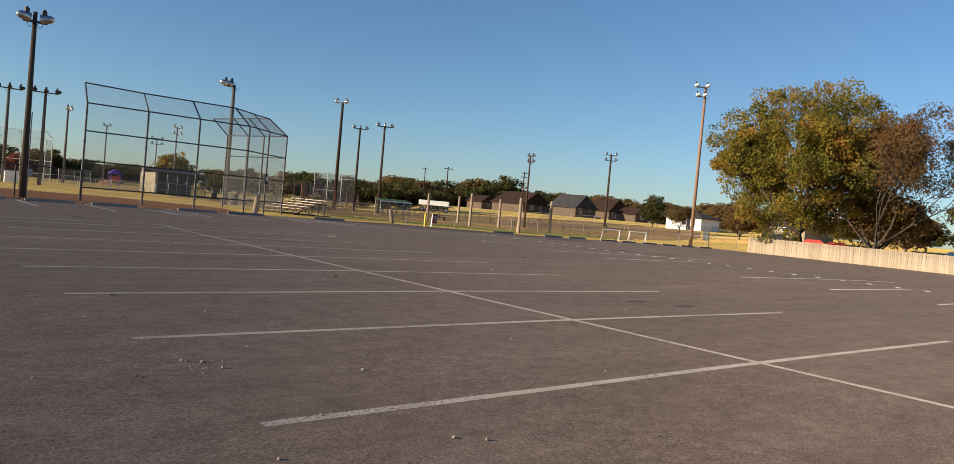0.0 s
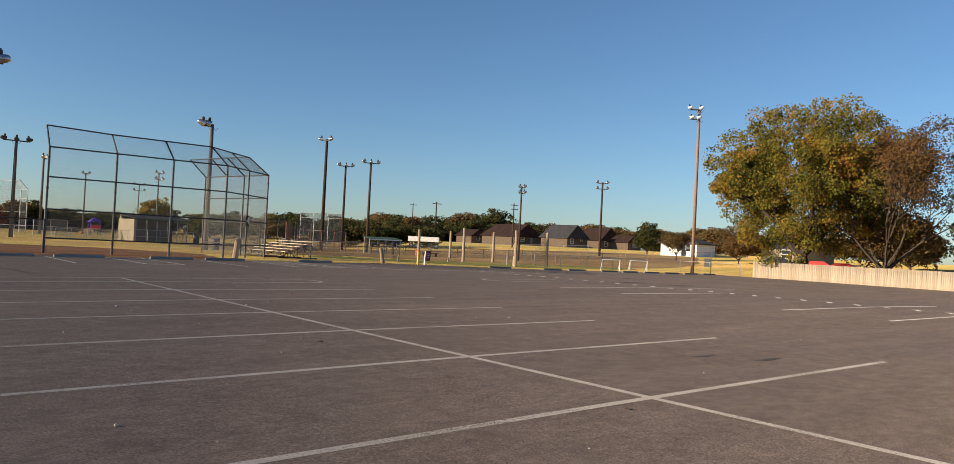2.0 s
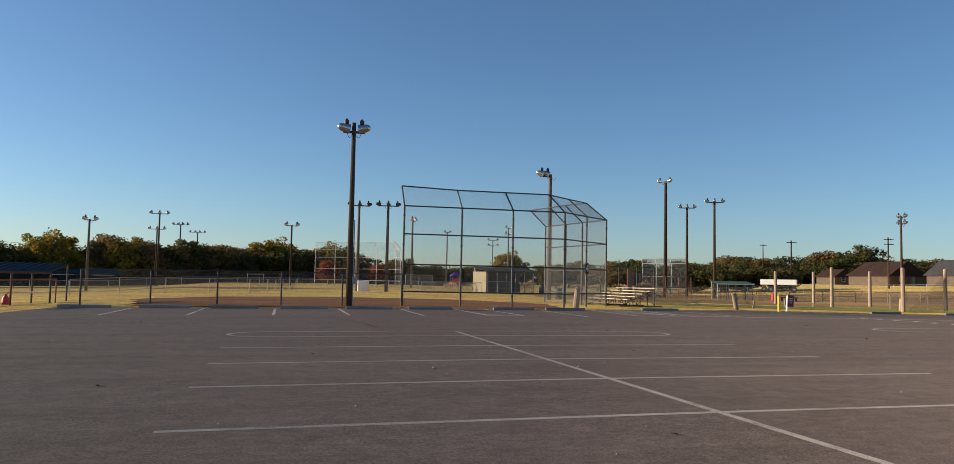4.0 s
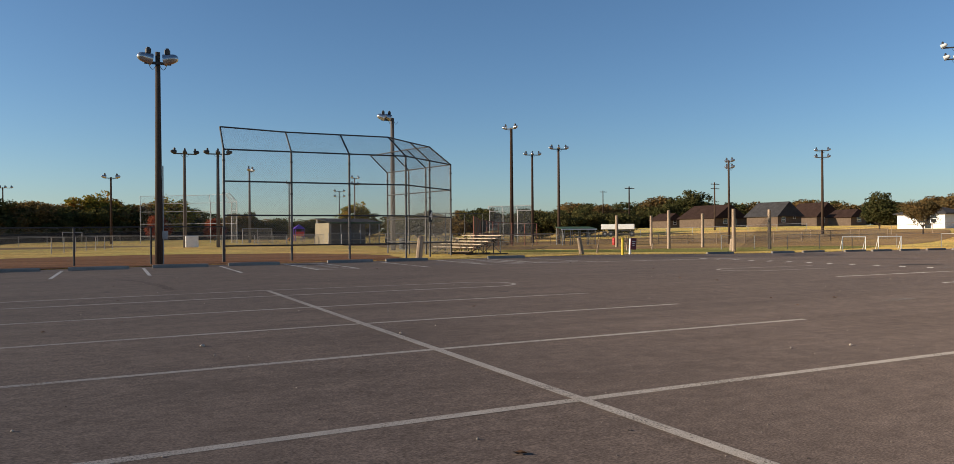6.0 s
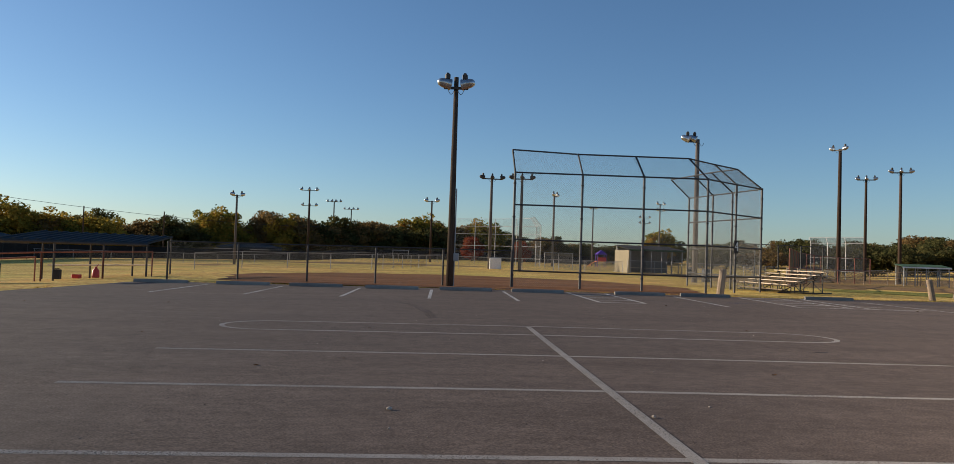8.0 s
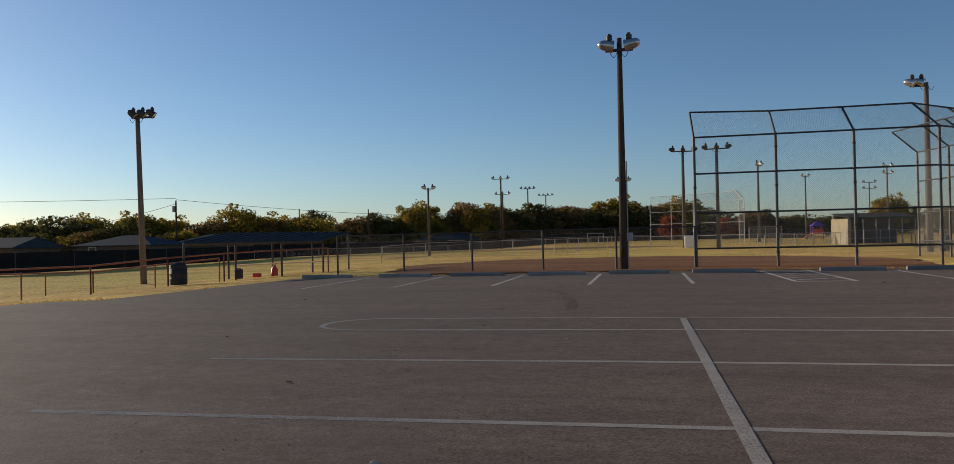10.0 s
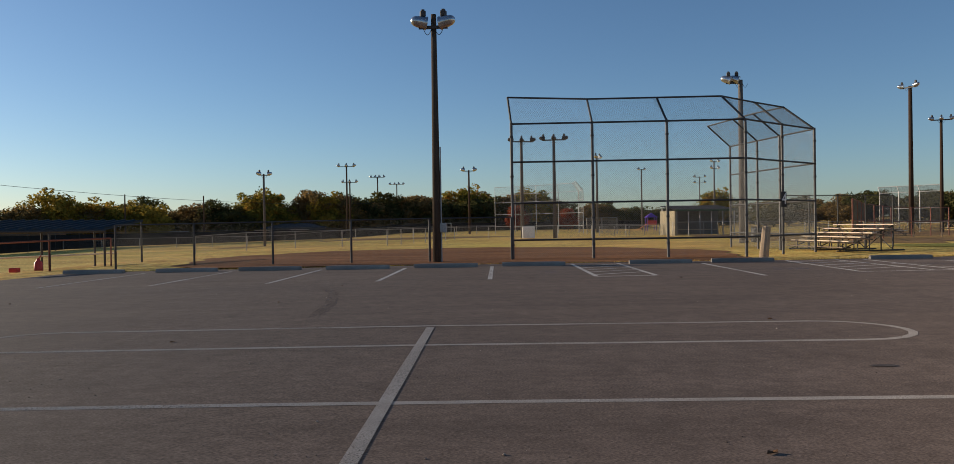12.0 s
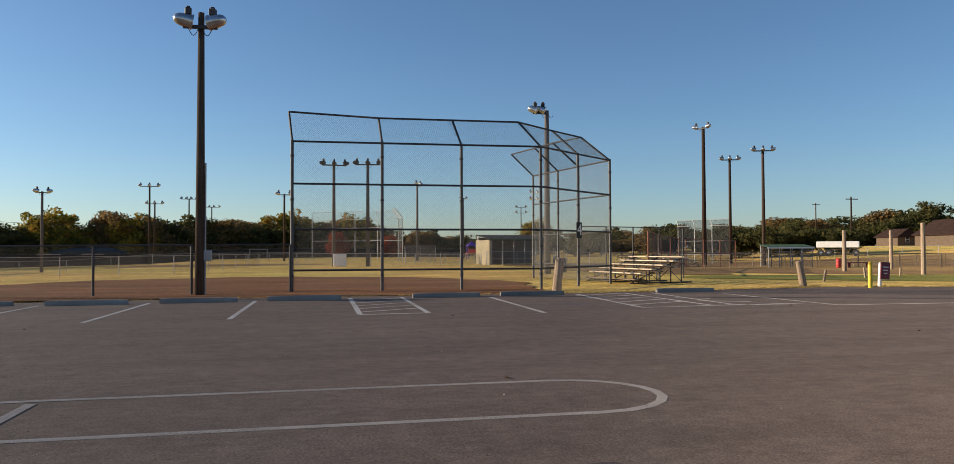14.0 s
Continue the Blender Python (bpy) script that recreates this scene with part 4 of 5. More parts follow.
for x, y, h, lean in ((31.6, 46.5, 0.55, 12), (38.2, 52.0, 0.6, -8), (43.0, 55.0, 0.5, 5)):
    st = thing("stake", on(x, y) @ pose(0, 0, 0, 0, lean, 0), "short pale wooden stake standing in the grass", "stake", "wooden stakes")
    part("shaft", box(new_bm(), (0, 0, h / 2 - 0.05), (0.09, 0.09, h), bevel=0.01), WOOD_STUB, st)
can1 = thing("water_cooler", on(-10.33, 40.31) @ Matrix.Scale(0.83, 4), "dark plastic drink cooler standing by the rail", "cooler")
part("body", box(new_bm(), (0, 0, 0.24), (0.34, 0.3, 0.48), bevel=0.03), BLACK, can1)
part("handle", tube(new_bm(), (-0.12, 0, 0.52), (0.12, 0, 0.52), 0.018), BLACK, can1)
can2 = thing("fuel_can", on(-9.41, 41.69) @ Matrix.Scale(0.83, 4), "red plastic fuel can by the rail", "can")
part("body", lathe(new_bm(), [(0.001, 0), (0.17, 0), (0.18, 0.05), (0.17, 0.36), (0.08, 0.46), (0.05, 0.56), (0.001, 0.56)], Matrix()), RED, can2, smooth=True)
part("spout", tube(new_bm(), (0.03, 0, 0.54), (0.12, 0, 0.68), 0.025), RED, can2)
bag = thing("tool_box", on(-9.87, 41.0) @ Matrix.Scale(0.92, 4), "small red box on the grass by the rail", "box")
part("body", box(new_bm(), (0, 0, 0.09), (0.36, 0.22, 0.18), bevel=0.02), RED, bag)


def pipe_frame(m, w, h, label, paint=WHITE):
    t = thing("practice_goal", m, label, "goal", "white practice goals")
    for u in (-w / 2, w / 2):
        part("leg", tube(new_bm(), (u, 0, -0.1), (u, 0, h), 0.032), paint, t)
    part("top_bar", tube(new_bm(), (-w / 2 - 0.04, 0, h), (w / 2 + 0.04, 0, h), 0.032), paint, t)
    part("brace", tube(new_bm(), (-w / 2, 0, h * 0.95), (-w / 2 + 0.2, 0.9, 0), 0.026), paint, t)
    part("brace", tube(new_bm(), (w / 2, 0, h * 0.95), (w / 2 + 0.2, 0.9, 0), 0.026), paint, t)
    return t


fr = pipe_frame(on(51.8, 43.4, -30), 1.6, 0.95, "white pipe practice goal on the grass")
copy_thing(fr, on(54.6, 42.6, -30))
far_goal = pipe_frame(on(-14, 155, 20) @ Matrix.Scale(1.3, 4), 1.9, 1.05, "grey pipe goal far across the field", GALV)
for x, y in ((-34, 150), (-28, 152), (-48, 146), (-2, 160), (-70, 138)):
    copy_thing(far_goal, on(x, y, 20) @ Matrix.Scale(1.3, 4))
sg = thing("sign", on(67.0, 43.6, -50), "small blank white sign beside a yellow post", "sign")
part("panel", box(new_bm(), (0, 0, 1.05), (0.6, 0.03, 0.85), bevel=0.005), WHITE, sg)
part("post", tube(new_bm(), (0.35, 0.05, -0.1), (0.35, 0.05, 2.1), 0.05), YELLOW, sg)

# ---- picket fence on the right ----
pf = thing("picket_fence", pose(0, 0, 0), "solid fence of new pale cedar pickets", "fence")
rng = random.Random(5)
base = box(new_bm(), (0, 0, 0.72), (0.02, 0.142, 1.44), bevel=0.004)
picket_me = None
for i in range(290):
    y = 37.0 - 0.15 * i
    x = 64.1 + 0.25 * math.sin(i * 0.03)
    if picket_me is None:
        o = part("picket", base, WOOD_NEW, pf)
        picket_me = o.data
    else:
        o = new("picket", picket_me)
        o.parent = pf
    o.location = (x + rng.uniform(-0.006, 0.006), y, gz(x, y) - 0.02 + rng.uniform(-0.02, 0.012))
    o.rotation_euler = (rng.uniform(-0.01, 0.01), 0, rng.uniform(-0.03, 0.03))
for z in (0.3, 1.1):
    part("rail", box(new_bm(), (64.4, 37.0 - 21.7, gz(64.2, 10) + z), (0.05, 43.5, 0.09)), WOOD_NEW, pf)


# ---- houses ----
def house(x, y, wx, wy, h, rh, wall, roof, label, windows=(), doors=(), hip=True):
    """(x, y): the corner nearest the lot; hip roof with eaves; windows as (side, along, width, height, sill)."""
    t = thing("house", on(x, y), label, "house", "houses beyond the field")
    part("wall", box(new_bm(), (wx / 2, wy / 2, h / 2 - 0.15), (wx, wy, h + 0.3)), wall, t)
    e = 0.45
    long_x = wx >= wy
    k = min(wx, wy) / 2 * (1.0 if hip else 0.0)
    v = [(-e, -e, h), (wx + e, -e, h), (wx + e, wy + e, h), (-e, wy + e, h)]
    v += [(k, wy / 2, h + rh), (wx - k, wy / 2, h + rh)] if long_x else [(wx / 2, k, h + rh), (wx / 2, wy - k, h + rh)]
    f = [(0, 1, 5, 4), (1, 2, 5), (2, 3, 4, 5), (3, 0, 4)] if long_x else [(0, 1, 4), (1, 2, 5, 4), (2, 3, 5), (3, 0, 4, 5)]
    n = len(v)
    v += [(a, b, c - 0.15) for a, b, c in v[:4]]
    f += [(0, n, n + 1, 1), (1, n + 1, n + 2, 2), (2, n + 2, n + 3, 3), (3, n + 3, n, 0), (n + 3, n + 2, n + 1, n)]
    raw("roof", v, f, roof, t)
    for side, u, w, hh, sill in windows:
        c = (-0.03, u, sill + hh / 2) if side == "x" else (u, -0.03, sill + hh / 2)
        s = (0.06, w, hh) if side == "x" else (w, 0.06, hh)
        win = part("window", box(new_bm(), c, s), GLASS_DARK, t, "dark glass window")
        off = (-0.03, 0, 0) if side == "x" else (0, -0.03, 0)
        bm = new_bm()
        for dz in (-hh / 2, 0, hh / 2):
            box(bm, (c[0] + off[0], c[1] + off[1], c[2] + dz), (0.06 if side == "x" else w + 0.12, w + 0.12 if side == "x" else 0.06, 0.07))
        for du in (-w / 2, w / 2):
            box(bm, (c[0] + off[0] + (0 if side == "x" else du), c[1] + off[1] + (du if side == "x" else 0), c[2]), (0.06, 0.07, hh) if side == "x" else (0.07, 0.06, hh))
        part("frame", bm, WHITE, win, "white frame")
    for side, u, w, hh in doors:
        c, s = ((-0.03, u, hh / 2), (0.06, w, hh)) if side == "x" else ((u, -0.03, hh / 2), (w, 0.06, hh))
        part("door", box(new_bm(), c, s), GLASS_DARK, t, "dark door")
    return t


house(129.4, 120.0, 7.0, 8.5, 2.2, 3.1, BRICK_TAN, SHINGLE_GREY, "tan brick house with a grey gable roof", [("y", 1.6, 1.0, 1.1, 0.9), ("y", 4.8, 0.6, 1.6, 1.6)], hip=False)
house(127.6, 136.1, 9.4, 11.9, 2.2, 3.1, BRICK_TAN, SHINGLE, "tan brick house with a brown gable roof", [("y", 3.0, 1.2, 1.1, 0.9)], [("y", 6.0, 1.0, 2.0)], hip=False)
house(139.2, 166.0, 5.8, 6.8, 2.1, 1.9, BRICK_TAN, SHINGLE, "small far house with a brown gable roof", [("y", 2.5, 1.0, 1.1, 0.9)], hip=False)
house(149.8, 127.2, 7.9, 8.2, 2.3, 3.3, BRICK_TAN, SHINGLE, "brick house with a steep brown gable roof", [("y", 2.0, 1.2, 1.2, 0.8), ("y", 5.0, 1.0, 1.2, 0.8)], hip=False)
house(142.3, 112.6, 4.8, 5.5, 1.9, 1.6, BRICK_TAN, SHINGLE, "low brick outbuilding with a brown gable roof", [("y", 2.4, 1.2, 1.0, 0.8)], hip=False)
house(110.5, 73.3, 5.5, 7.2, 2.2, 1.1, SIDING, SHINGLE_GREY, "long low white house with a grey roof", [("x", 1.6, 0.9, 1.2, 0.8), ("x", 3.4, 0.9, 1.2, 0.8)], [("x", 2.5, 0.9, 2.0)])
house(93.5, 46.5, 8, 6, 2.3, 0.9, BLOCK_TAN, SHINGLE_GREY, "pale beige house behind the big tree", [("x", 2.5, 1.2, 1.1, 0.9)])
# the dark roof metal here paints in the shade of backlit roofs
for hx, hy, hw in ((-80.0, 92.0, 9.0), (-66.0, 97.0, 11.0), (-60.0, 108.0, 9.0)):
    house(hx, hy, hw, 8.0, 2.2, 1.3, BRICK_TAN, ROOF_BLUE, "low house beyond the western field fence, roof darkened as if backlit", [("y", 2.5, 1.1, 1.1, 0.9)], hip=hx > -70)
house(-44.0, 182.0, 13, 8, 2.2, 1.0, ROOF_BLUE, ROOF_BLUE, "low blue-grey shed among far trees")
trailer = thing("trailer", on(83.5, 113.5, -40), "long white box trailer parked far across the field", "trailer")
part("body", box(new_bm(), (0, 0, 1.75), (5.6, 2.4, 0.9), bevel=0.04), WHITE, trailer)
for u in (-2.2, -1.2, 2.4):
    wh = part("wheel", tube(new_bm(), (u, -1.15, 0.5), (u, -0.9, 0.5), 0.5, seg=16), BLACK, trailer)
    part("hub", tube(new_bm(), (u, -1.17, 0.5), (u, -1.14, 0.5), 0.2, seg=12), ALU, wh)


def car(m, mat, label):
    t = thing("car", m, label, "car", "parked cars")
    prof = [(-2.15, 0.35), (-2.2, 0.7), (-1.9, 0.9), (-1.35, 0.95), (-0.75, 1.4), (0.55, 1.42), (1.2, 0.98), (1.95, 0.86), (2.2, 0.6), (2.15, 0.35)]
    v, f = [], []
    for s, k in ((-0.85, 1.0), (0.85, 1.0)):
        v += [(x, s * (0.82 if z > 1.2 else 1.0), z) for x, z in prof]
    n = len(prof)
    f = [tuple(range(n)), tuple(reversed(range(n, 2 * n)))] + [(i, i + n, (i + 1) % n + n, (i + 1) % n) for i in range(n)]
    raw("body", v, f, mat, t)
    for s in (-1, 1):
        raw("side_window", [(-1.15, s * 0.83, 0.98), (-0.7, s * 0.72, 1.33), (0.48, s * 0.72, 1.34), (0.95, s * 0.83, 0.98), (-1.15, s * 0.80, 0.98), (-0.7, s * 0.69, 1.33), (0.48, s * 0.69, 1.34), (0.95, s * 0.80, 0.98)],
            [(0, 1, 2, 3), (4, 5, 6, 7), (0, 4, 5, 1), (1, 5, 6, 2), (2, 6, 7, 3)], GLASS_DARK, t)
        for u in (-1.35, 1.35):
            wh = part("wheel", tube(new_bm(), (u, s * 0.66, 0.32), (u, s * 0.87, 0.32), 0.32, seg=16), BLACK, t)
            part("rim", tube(new_bm(), (u, s * 0.865, 0.32), (u, s * 0.88, 0.32), 0.19, seg=12), ALU, wh)
    return t


car(on(79.8, 38.4, -70), RED, "red sedan parked beyond the picket fence")
car(on(77.8, 35.0, -70), RED, "red car parked beyond the picket fence")
car(on(86.5, 46.5, -60), BLACK, "dark car parked near the big tree")
car(on(80.0, 24.5, -70), ALU, "silver car parked beyond the picket fence")


# ---- utility poles and wires ----
def utility_pole(x, y, h, arms=1, w=2.2, yaw=0.0, label="distant wooden utility pole with a crossarm"):
    t = thing("utility_pole", on(x, y, yaw), label, "utility pole", "utility poles")
    part("pole", tube(new_bm(), (0, 0, -0.3), (0, 0, h), 0.17, 0.11), WOOD_DARK, t)
    for k in range(arms):
        part("crossarm", box(new_bm(), (0, -0.15, h - 0.4 - 0.9 * k), (w, 0.1, 0.13)), WOOD_DARK, t)
        for u in (-w * 0.45, -w * 0.2, w * 0.2, w * 0.45):
            part("insulator", tube(new_bm(), (u, -0.15, h - 0.33 - 0.9 * k), (u, -0.15, h - 0.2 - 0.9 * k), 0.045, 0.03, 6), GALV, t)
    return t


up_a = utility_pole(-61.2, 111.9, 8.7, 0, label="distant wooden utility pole carrying wires")
part("transformer", tube(new_bm(), (-0.35, 0, 7.0), (-0.35, 0, 7.9), 0.28), GALV, up_a)
utility_pole(-58.5, 148.0, 8.6, 0, label="distant plain wooden utility pole")
utility_pole(-45.0, 150.0, 8.2, 0, label="distant plain wooden utility pole")
utility_pole(126.8, 178.0, 10.6, 1)
utility_pole(112.0, 120.0, 9.5, 2)
utility_pole(92.5, 122.0, 9.0, 1)
wires = thing("overhead_wire", pose(0, 0, 0), "thin sagging overhead wires from pole to pole", "wire")
for a, b, sag in (((-61.2, 111.9, 8.2), (-150, 75, 9.6), 0.8), ((-61.2, 111.9, 8.0), (-20.8, 196.0, 7.0), 1.2), ((-61.2, 111.9, 7.4), (-74, 100, 3.4), 0.5)):
    bm = new_bm()
    A, B = Vector(a), Vector(b)
    pts = [A.lerp(B, i / 14) - Vector((0, 0, sag * 4 * (i / 14) * (1 - i / 14))) for i in range(15)]
    side = (B - A).cross(Vector((0, 0, 1))).normalized()
    rings = [[bm.verts.new(p + (side * math.cos(w) + Vector((0, 0, 1)) * math.sin(w)) * 0.03) for w in (0.0, 1.257, 2.513, 3.77, 5.027)] for p in pts]
    for r0, r1 in zip(rings, rings[1:]):
        for j in range(5):
            bm.faces.new((r0[j], r0[(j + 1) % 5], r1[(j + 1) % 5], r1[j]))
    part("wire", bm, BLACK, wires)


# ---- trees ----
def branches(verts, faces, tips, p, d, length, r, depth, rg, spread=0.6, up=0.15):
    """A tapered limb in three bent pieces, then its children."""
    seg = 7 if r > 0.15 else 4
    rings = 4
    cur, dr = Vector(p), Vector(d).normalized()
    start = len(verts)
    for i in range(rings):
        k = i / (rings - 1)
        rr = r * (1 - 0.45 * k)
        q = dr.to_track_quat("Z", "Y")
        for j in range(seg):
            a = 2 * math.pi * j / seg
            verts.append(cur + q @ Vector((rr * math.cos(a), rr * math.sin(a), 0)))
        if i < rings - 1:
            cur = cur + dr * (length / (rings - 1))
            dr = (dr + Vector((rg.uniform(-1, 1), rg.uniform(-1, 1), rg.uniform(-0.3, 0.8))) * 0.16).normalized()
    for i in range(rings - 1):
        for j in range(seg):
            a = start + i * seg + j
            b = start + i * seg + (j + 1) % seg
            faces.append((a, b, b + seg, a + seg))
    if depth <= 0:
        tips.append(cur)
        return
    if depth <= 2:
        tips.append(cur)
    for c in range(3 if depth > 1 else 3):
        nd = (dr + Vector((rg.uniform(-1, 1), rg.uniform(-1, 1), rg.uniform(-0.5, 0.9) + up)) * spread).normalized()
        branches(verts, faces, tips, cur, nd, length * rg.uniform(0.62, 0.85), r * 0.52, depth - 1, rg, spread, up)


def leaf_cloud(rg, clumps, per, size, squash=0.75, plain=False):
    """Small bent leaves in loose clumps: (centre, radius) each."""
    v, f = [], []
    for c, rad in clumps:
        for _ in range(per):
            d = Vector((rg.gauss(0, 1), rg.gauss(0, 1), rg.gauss(0, 1)))
            d.normalize()
            p = c + Vector((d.x, d.y, d.z * squash)) * rad * rg.uniform(0.35, 1.0) ** 0.6
            n = (d * 0.6 + Vector((rg.uniform(-1, 1), rg.uniform(-1, 1), rg.uniform(-0.4, 1)))).normalized()
            q = n.to_track_quat("Z", "Y") @ Euler((0, 0, rg.uniform(0, 6.3))).to_quaternion()
            s = size * rg.uniform(0.6, 1.35)
            k = len(v)
            if plain:
                v += [p + q @ Vector(o) * s for o in ((-0.5, -0.3, 0), (0.55, -0.1, 0.05), (0.0, 0.5, 0.1))]
                f.append((k, k + 1, k + 2))
                continue
            v += [p + q @ Vector(o) * s for o in ((-0.5, 0, 0), (0, -0.36, 0.12), (0.55, 0, -0.05), (0, 0.36, 0.12))]
            f += [(k, k + 1, k + 2), (k, k + 2, k + 3)]
    return v, f


def tree(m, seed, h, spread_r, leaf_mat, label, trunk_r=0.4, clear=0.2, per=60, size=0.35, depth=3, density=1.0, group="trees", wobble=0.34, thin_top=0.0, limb_spread=0.7, flat_side=None, clump=1.5, skirt=None, plain=False):
    rg = random.Random(seed)
    t = thing("tree", m, label, "tree", group)
    v, f, tips = [], [], []
    z = h * clear
    branches(v, f, [], (0, 0, -0.3), (0.03, 0.02, 1), z + 0.5, trunk_r, 0, rg)
    for k in range(6):
        a = 2 * math.pi * (k + rg.random() * 0.6) / 6
        d = (math.cos(a) * limb_spread, math.sin(a) * limb_spread, rg.uniform(0.5, 1.2))
        branches(v, f, tips, (0, 0, z * rg.uniform(0.75, 1.05)), d, h * 0.24, trunk_r * 0.5, depth, rg, 0.6)
    raw("trunk", v, f, BARK, t)
    zb = z if skirt is None else h * skirt
    mid = zb + (h - zb) * 0.5
    clumps = []
    n = int(90 * density)
    for i in range(n):
        d = Vector((rg.gauss(0, 1), rg.gauss(0, 1), rg.gauss(0, 1))).normalized()
        k = rg.uniform(0.45, 0.95)
        if d.z > -0.15 and rg.random() < thin_top:
            continue
        wob = 1 + wobble * noise.noise(d * 2.3 + Vector((seed, 0, 0)))
        p = Vector((d.x * spread_r * k * wob, d.y * spread_r * k * wob, mid + d.z * (h - zb) * 0.5 * k * wob))
        if d.z < 0:
            p.z = mid + (p.z - mid) * 0.95
        clumps.append((p, clump * rg.uniform(0.6, 1.2)))
    lim = spread_r * 1.02
    for p in tips:
        if math.hypot(p.x, p.y) < lim and p.z < h * 0.98:
            clumps.append((p, clump * 0.7 * rg.uniform(0.6, 1.1)))
    lv2, lf2 = leaf_cloud(rg, clumps, per, size, plain=plain)
    raw("crown", lv2, lf2, leaf_mat, t)
    return t


tree(on(66.6, 33.7), 11, 16.7, 9.2, LEAF_MAPLE, "huge broad maple turning gold among green leaves", 0.75, 0.14, 250, 0.2, 3, 3.4, clump=1.36, skirt=0.07, wobble=0.13)
tree(on(67.7, 27.3), 23, 15.6, 6.5, LEAF_RUSSET, "half-bare russet tree behind the picket fence", 0.28, 0.08, 60, 0.17, 4, 1.5, limb_spread=0.75, clump=1.3, skirt=0.03, thin_top=0.72)
tree(on(72.5, 29.0), 29, 8.0, 4.5, LEAF_RUSSET, "smaller russet tree beside the half-bare one", 0.2, 0.1, 50, 0.22, 3, 0.9, clump=1.1)
tree(on(90.5, 63.5), 31, 4.4, 2.4, LEAF_BROWN, "small rust-brown tree before the white house", 0.12, 0.2, 30, 0.18, 3, 0.5, clump=0.6)
tree(on(91.5, 54.5), 37, 5.2, 2.8, LEAF_RUSSET, "russet shrub tree beside the big maple", 0.14, 0.08, 60, 0.22, 2, 0.8, clump=0.8)
tree(on(112.0, 84.5), 41, 5.6, 2.8, LEAF_GREEN, "rounded dark green tree between the houses", 0.18, 0.1, 60, 0.28, 2, 0.8, clump=0.9)

protos = []
for i, (mat, lab, h, r) in enumerate(((LEAF_GREEN, "dark green tree in the far tree line", 8.5, 4.2), (LEAF_BROWN, "brown autumn tree in the far tree line", 7.5, 3.8),
                                      (LEAF_GOLD, "golden autumn tree in the far tree line", 9.0, 4.2), (LEAF_GREEN, "broad dark tree in the far tree line", 7.0, 4.6),
                                      (LEAF_RED, "dark red tree in the far tree line", 6.5, 3.2), (LEAF_MAPLE, "yellow-green tree in the far tree line", 8.0, 4.4))):
    protos.append(tree(on(-60 + 9 * i, 210 + 3 * i), 100 + i, h, r, mat, lab, 0.22, 0.08, 66, 0.42, 2, 0.6, "far tree line", clump=1.25, plain=True))
rng = random.Random(77)


def tree_row(a, b, n, depth, kinds, lo=0.8, hi=1.25, wide=1.0):
    for i in range(n):
        k = (i + rng.uniform(-0.4, 0.4)) / n
        x, y = a[0] + (b[0] - a[0]) * k + rng.uniform(-depth, depth), a[1] + (b[1] - a[1]) * k + rng.uniform(-depth, depth)
        s = rng.uniform(lo, hi)
        copy_thing(protos[rng.choice(kinds)], on(x, y, rng.uniform(0, 360)) @ Matrix.Diagonal((s * wide, s * wide, s * rng.uniform(0.85, 1.15), 1)))


tree_row((-150, 105), (-62, 165), 34, 5, (0, 1, 1, 3, 5, 2), 0.72, 1.12, 1.3)
tree_row((-125, 88), (-58, 124), 22, 3, (0, 3, 1, 5), 0.45, 0.72, 1.4)
tree_row((-80, 175), (20, 222), 46, 6, (0, 1, 2, 3, 5, 1, 1), 0.88, 1.3, 1.25)
tree_row((10, 222), (110, 262), 38, 8, (0, 1, 3, 1, 0), 0.65, 0.98, 1.5)
tree_row((72, 128), (92, 120), 9, 2.5, (0, 3, 3), 0.58, 0.76, 1.3)
tree_row((90, 190), (205, 205), 34, 8, (0, 1, 3, 1, 1), 0.62, 0.98, 1.4)
tree_row((168, 155), (215, 75), 24, 6, (0, 1, 3, 1, 1), 0.66, 1.02, 1.4)
tree_row((100, 35), (150, -40), 16, 8, (1, 0, 3), 0.7, 1.0, 1.3)
tree_row((95, 250), (300, 200), 26, 10, (0, 1, 3, 3), 0.7, 1.0, 2.0)
tree_row((135, 210), (255, 120), 50, 7, (0, 1, 1, 3, 1), 0.9, 1.3, 1.4)
tree_row((60, 190), (110, 175), 16, 5, (0, 1, 3), 0.42, 0.65, 1.6)
tree_row((-45, 190), (22, 218), 18, 4, (0, 1, 3, 5, 1), 1.15, 1.5, 1.15)
copy_thing(protos[2], on(-31.7, 190.0) @ Matrix.Scale(1.2, 4))
copy_thing(protos[4], on(12.5, 165.0) @ Matrix.Scale(0.75, 4))
copy_thing(protos[4], on(22.5, 162.0) @ Matrix.Scale(0.65, 4))
copy_thing(protos[5], on(64.0, 205.0) @ Matrix.Scale(1.3, 4))

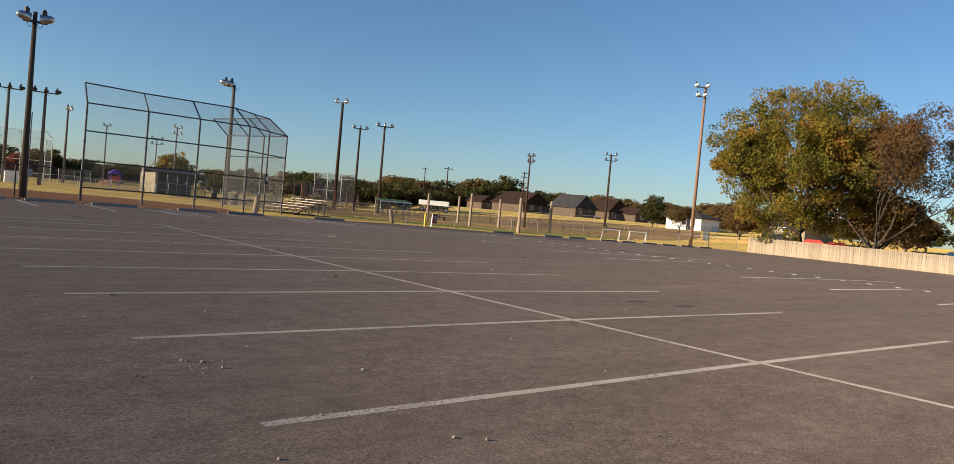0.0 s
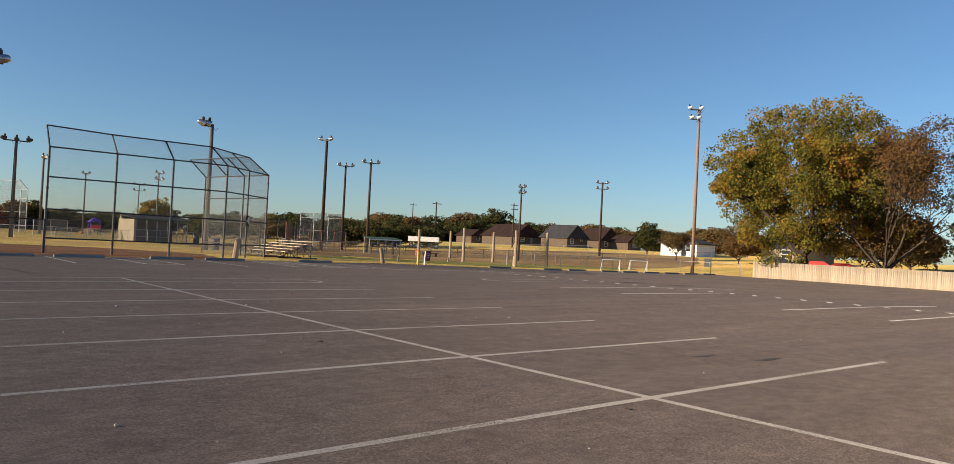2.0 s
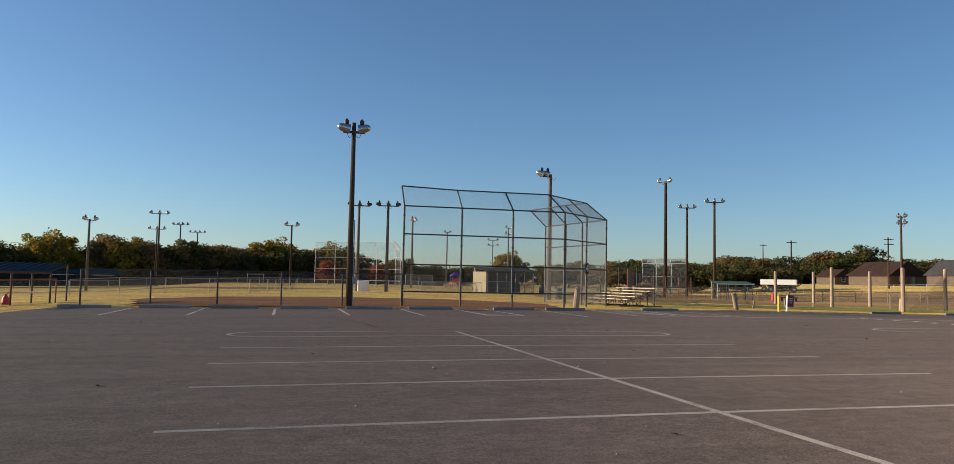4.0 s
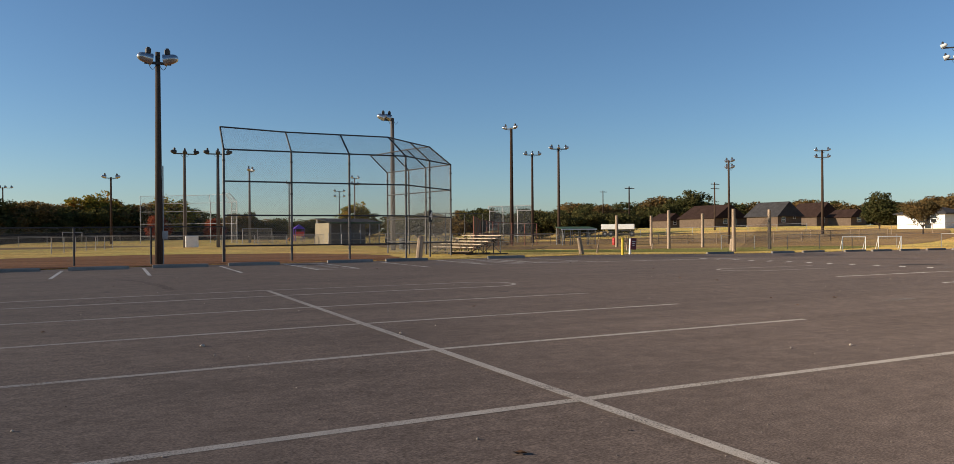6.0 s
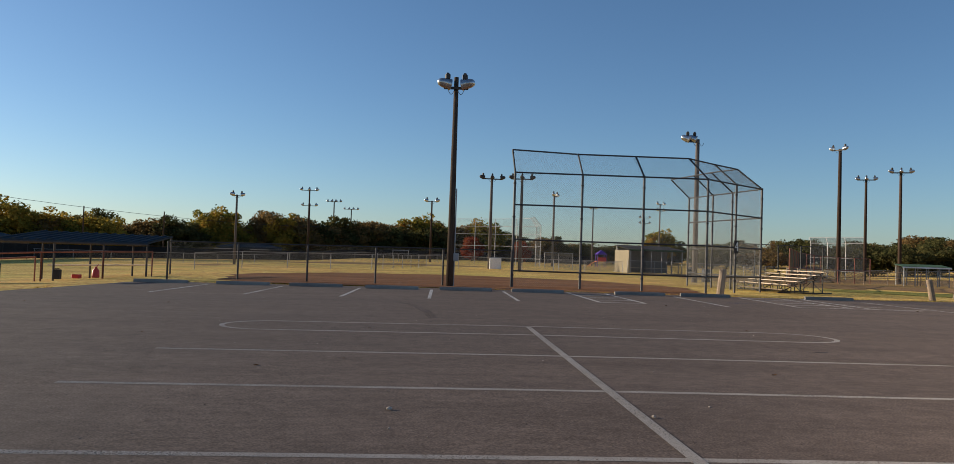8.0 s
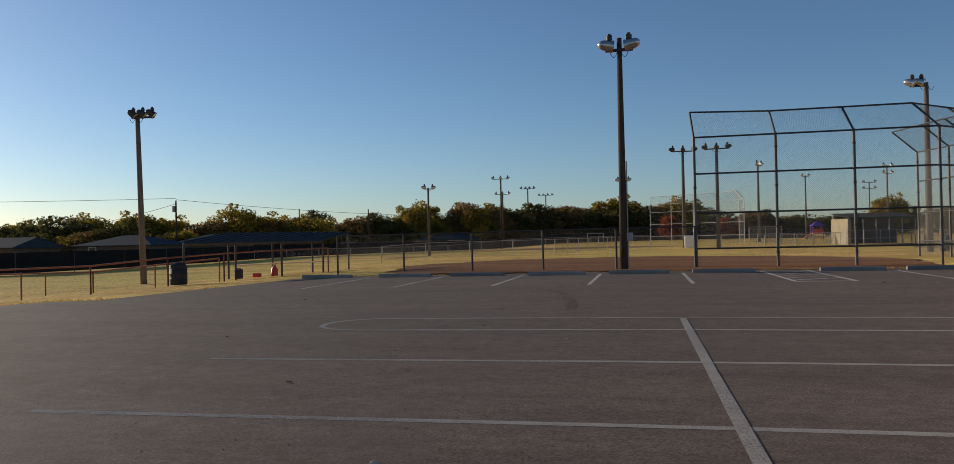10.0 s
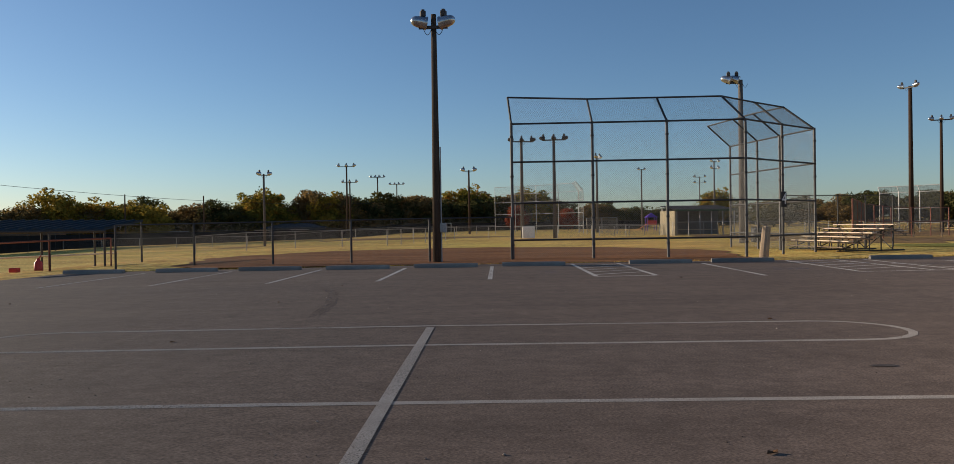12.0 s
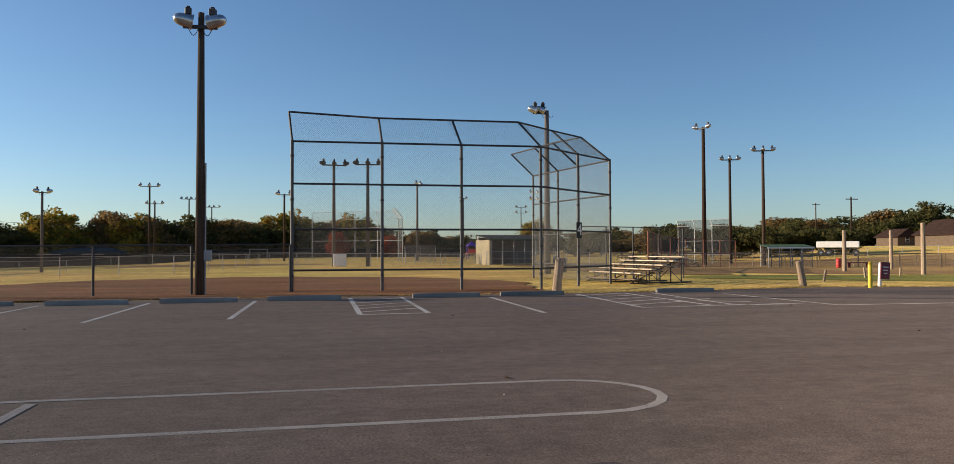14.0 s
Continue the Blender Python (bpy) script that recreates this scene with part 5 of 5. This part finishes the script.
# ---- debris on the asphalt ----
rng = random.Random(3)
pebble_me = None
spots = [(rng.uniform(-3, 22), rng.uniform(2.5, 36), rng.uniform(0.005, 0.013)) for _ in range(110)]
spots += [(1.3 + rng.gauss(0, 0.12), 4.82 + rng.gauss(0, 0.1), rng.uniform(0.004, 0.009)) for _ in range(14)]
spots += [(1.305, 4.93, 0.019), (1.38, 4.69, 0.017), (1.175, 5.02, 0.015), (1.2, 4.98, 0.013), (2.39, 4.29, 0.016), (2.18, 7.3, 0.019), (0.93, 7.12, 0.015), (1.87, 5.4, 0.009), (4.47, 15.85, 0.026), (6.8, 15.7, 0.02), (5.28, 4.11, 0.014), (3.97, 3.22, 0.012), (1.99, 2.56, 0.014), (2.15, 2.44, 0.016), (10.04, 12.54, 0.018), (10.77, 12.38, 0.02)]
for x, y, s in spots:
    if pebble_me is None:
        bm = new_bm()
        bmesh.ops.create_icosphere(bm, subdivisions=1, radius=1.0)
        for vv in bm.verts:
            vv.co *= rng.uniform(0.7, 1.2)
            vv.co.z *= 0.65
        o = part("pebble", bm, STONE)
        pebble_me = o.data
    else:
        o = new("pebble", pebble_me)
    o.location, o.scale, o.rotation_euler = (x, y, gz(x, y) + s * 0.45), (s * rng.uniform(0.8, 1.6), s, s), (0, 0, rng.uniform(0, 6))
    tagged(o, "small pale pebble lying on the asphalt", "pebble", "pebbles on the lot")
leaf_me = None
for _ in range(40):
    x, y, s = rng.uniform(-6, 22), rng.uniform(3, 36), rng.uniform(0.02, 0.05)
    if leaf_me is None:
        lvv = [(-1, 0, 0.05), (-0.3, -0.5, 0.3), (0.6, -0.4, 0.15), (1, 0, 0.4), (0.5, 0.5, 0.1), (-0.4, 0.45, 0.35), (0, 0, 0.0)]
        o = raw("leaf", lvv + [(a, b, c - 0.04) for a, b, c in lvv], [(6, i, (i + 1) % 6) for i in range(6)] + [(13, (i + 1) % 6 + 7, i + 7) for i in range(6)], LEAF_DRY)
        leaf_me = o.data
    else:
        o = new("leaf", leaf_me)
    o.location, o.scale, o.rotation_euler = (x, y, gz(x, y) + 0.004 + 0.04 * s), (s, s, s), (0, 0, rng.uniform(0, 6))
    tagged(o, "dry brown curled leaf on the asphalt", "leaf", "fallen leaves")

# ---- loose grit on the asphalt ----
rng = random.Random(21)
qv, qf = [], []
for _ in range(5200):
    x, y = rng.uniform(-2.0, 14.0), 2.0 + 22.0 * rng.random() ** 1.3
    if noise.noise((x * 0.5, y * 0.5, 7)) < rng.uniform(-0.5, 0.35):
        continue
    s = rng.uniform(0.0025, 0.0065)
    k, z = len(qv), gz(x, y) + s * 0.4
    a = rng.uniform(0, 6.28)
    for i in range(4):
        w = a + i * 1.57 + rng.uniform(-0.4, 0.4)
        qv.append((x + s * 1.3 * math.cos(w), y + s * 1.3 * math.sin(w), z + rng.uniform(-0.3, 0.3) * s))
    qv += [(x, y, z + s * rng.uniform(0.6, 1.1)), (x, y, z - s)]
    for i in range(4):
        qf += [(k + i, k + (i + 1) % 4, k + 4), (k + (i + 1) % 4, k + i, k + 5)]
GRIT = material("grey_brown_grit", (0.17, 0.14, 0.12), 0.9, spread=0.2, scale=8, bump=0, per_island=0.6)
tagged(raw("grit", qv, qf, GRIT), "loose fine grit scattered over the asphalt", "grit", kind="stuff")

# ---- grass tufts along the edge of the asphalt ----
rng = random.Random(9)
tv, tf = [], []
for _ in range(2600):
    x = rng.uniform(-7.2, 60.0) if rng.random() < 0.8 else rng.uniform(-20.0, -7.4)
    y = lot_far(x) + abs(rng.gauss(0.12, 0.35)) + 0.02
    if -3.5 < x < 17.5 and y > 39.9:
        continue
    z = gz(x, y) - 0.03
    for _b in range(4):
        a, h, w = rng.uniform(0, 6.28), rng.uniform(0.02, 0.08), rng.uniform(0.012, 0.025)
        bx, by = x + rng.uniform(-0.06, 0.06), y + rng.uniform(-0.06, 0.06)
        dx, dy = math.cos(a), math.sin(a)
        k = len(tv)
        tv += [(bx - dy * w, by + dx * w, z), (bx + dy * w, by - dx * w, z), (bx + dx * h * 0.5, by + dy * h * 0.5, z + h)]
        tf.append((k, k + 1, k + 2))
tagged(raw("grass_tufts", tv, tf, LEAF_STRAW), "straggling dry grass along the asphalt edge", "grass", kind="stuff")
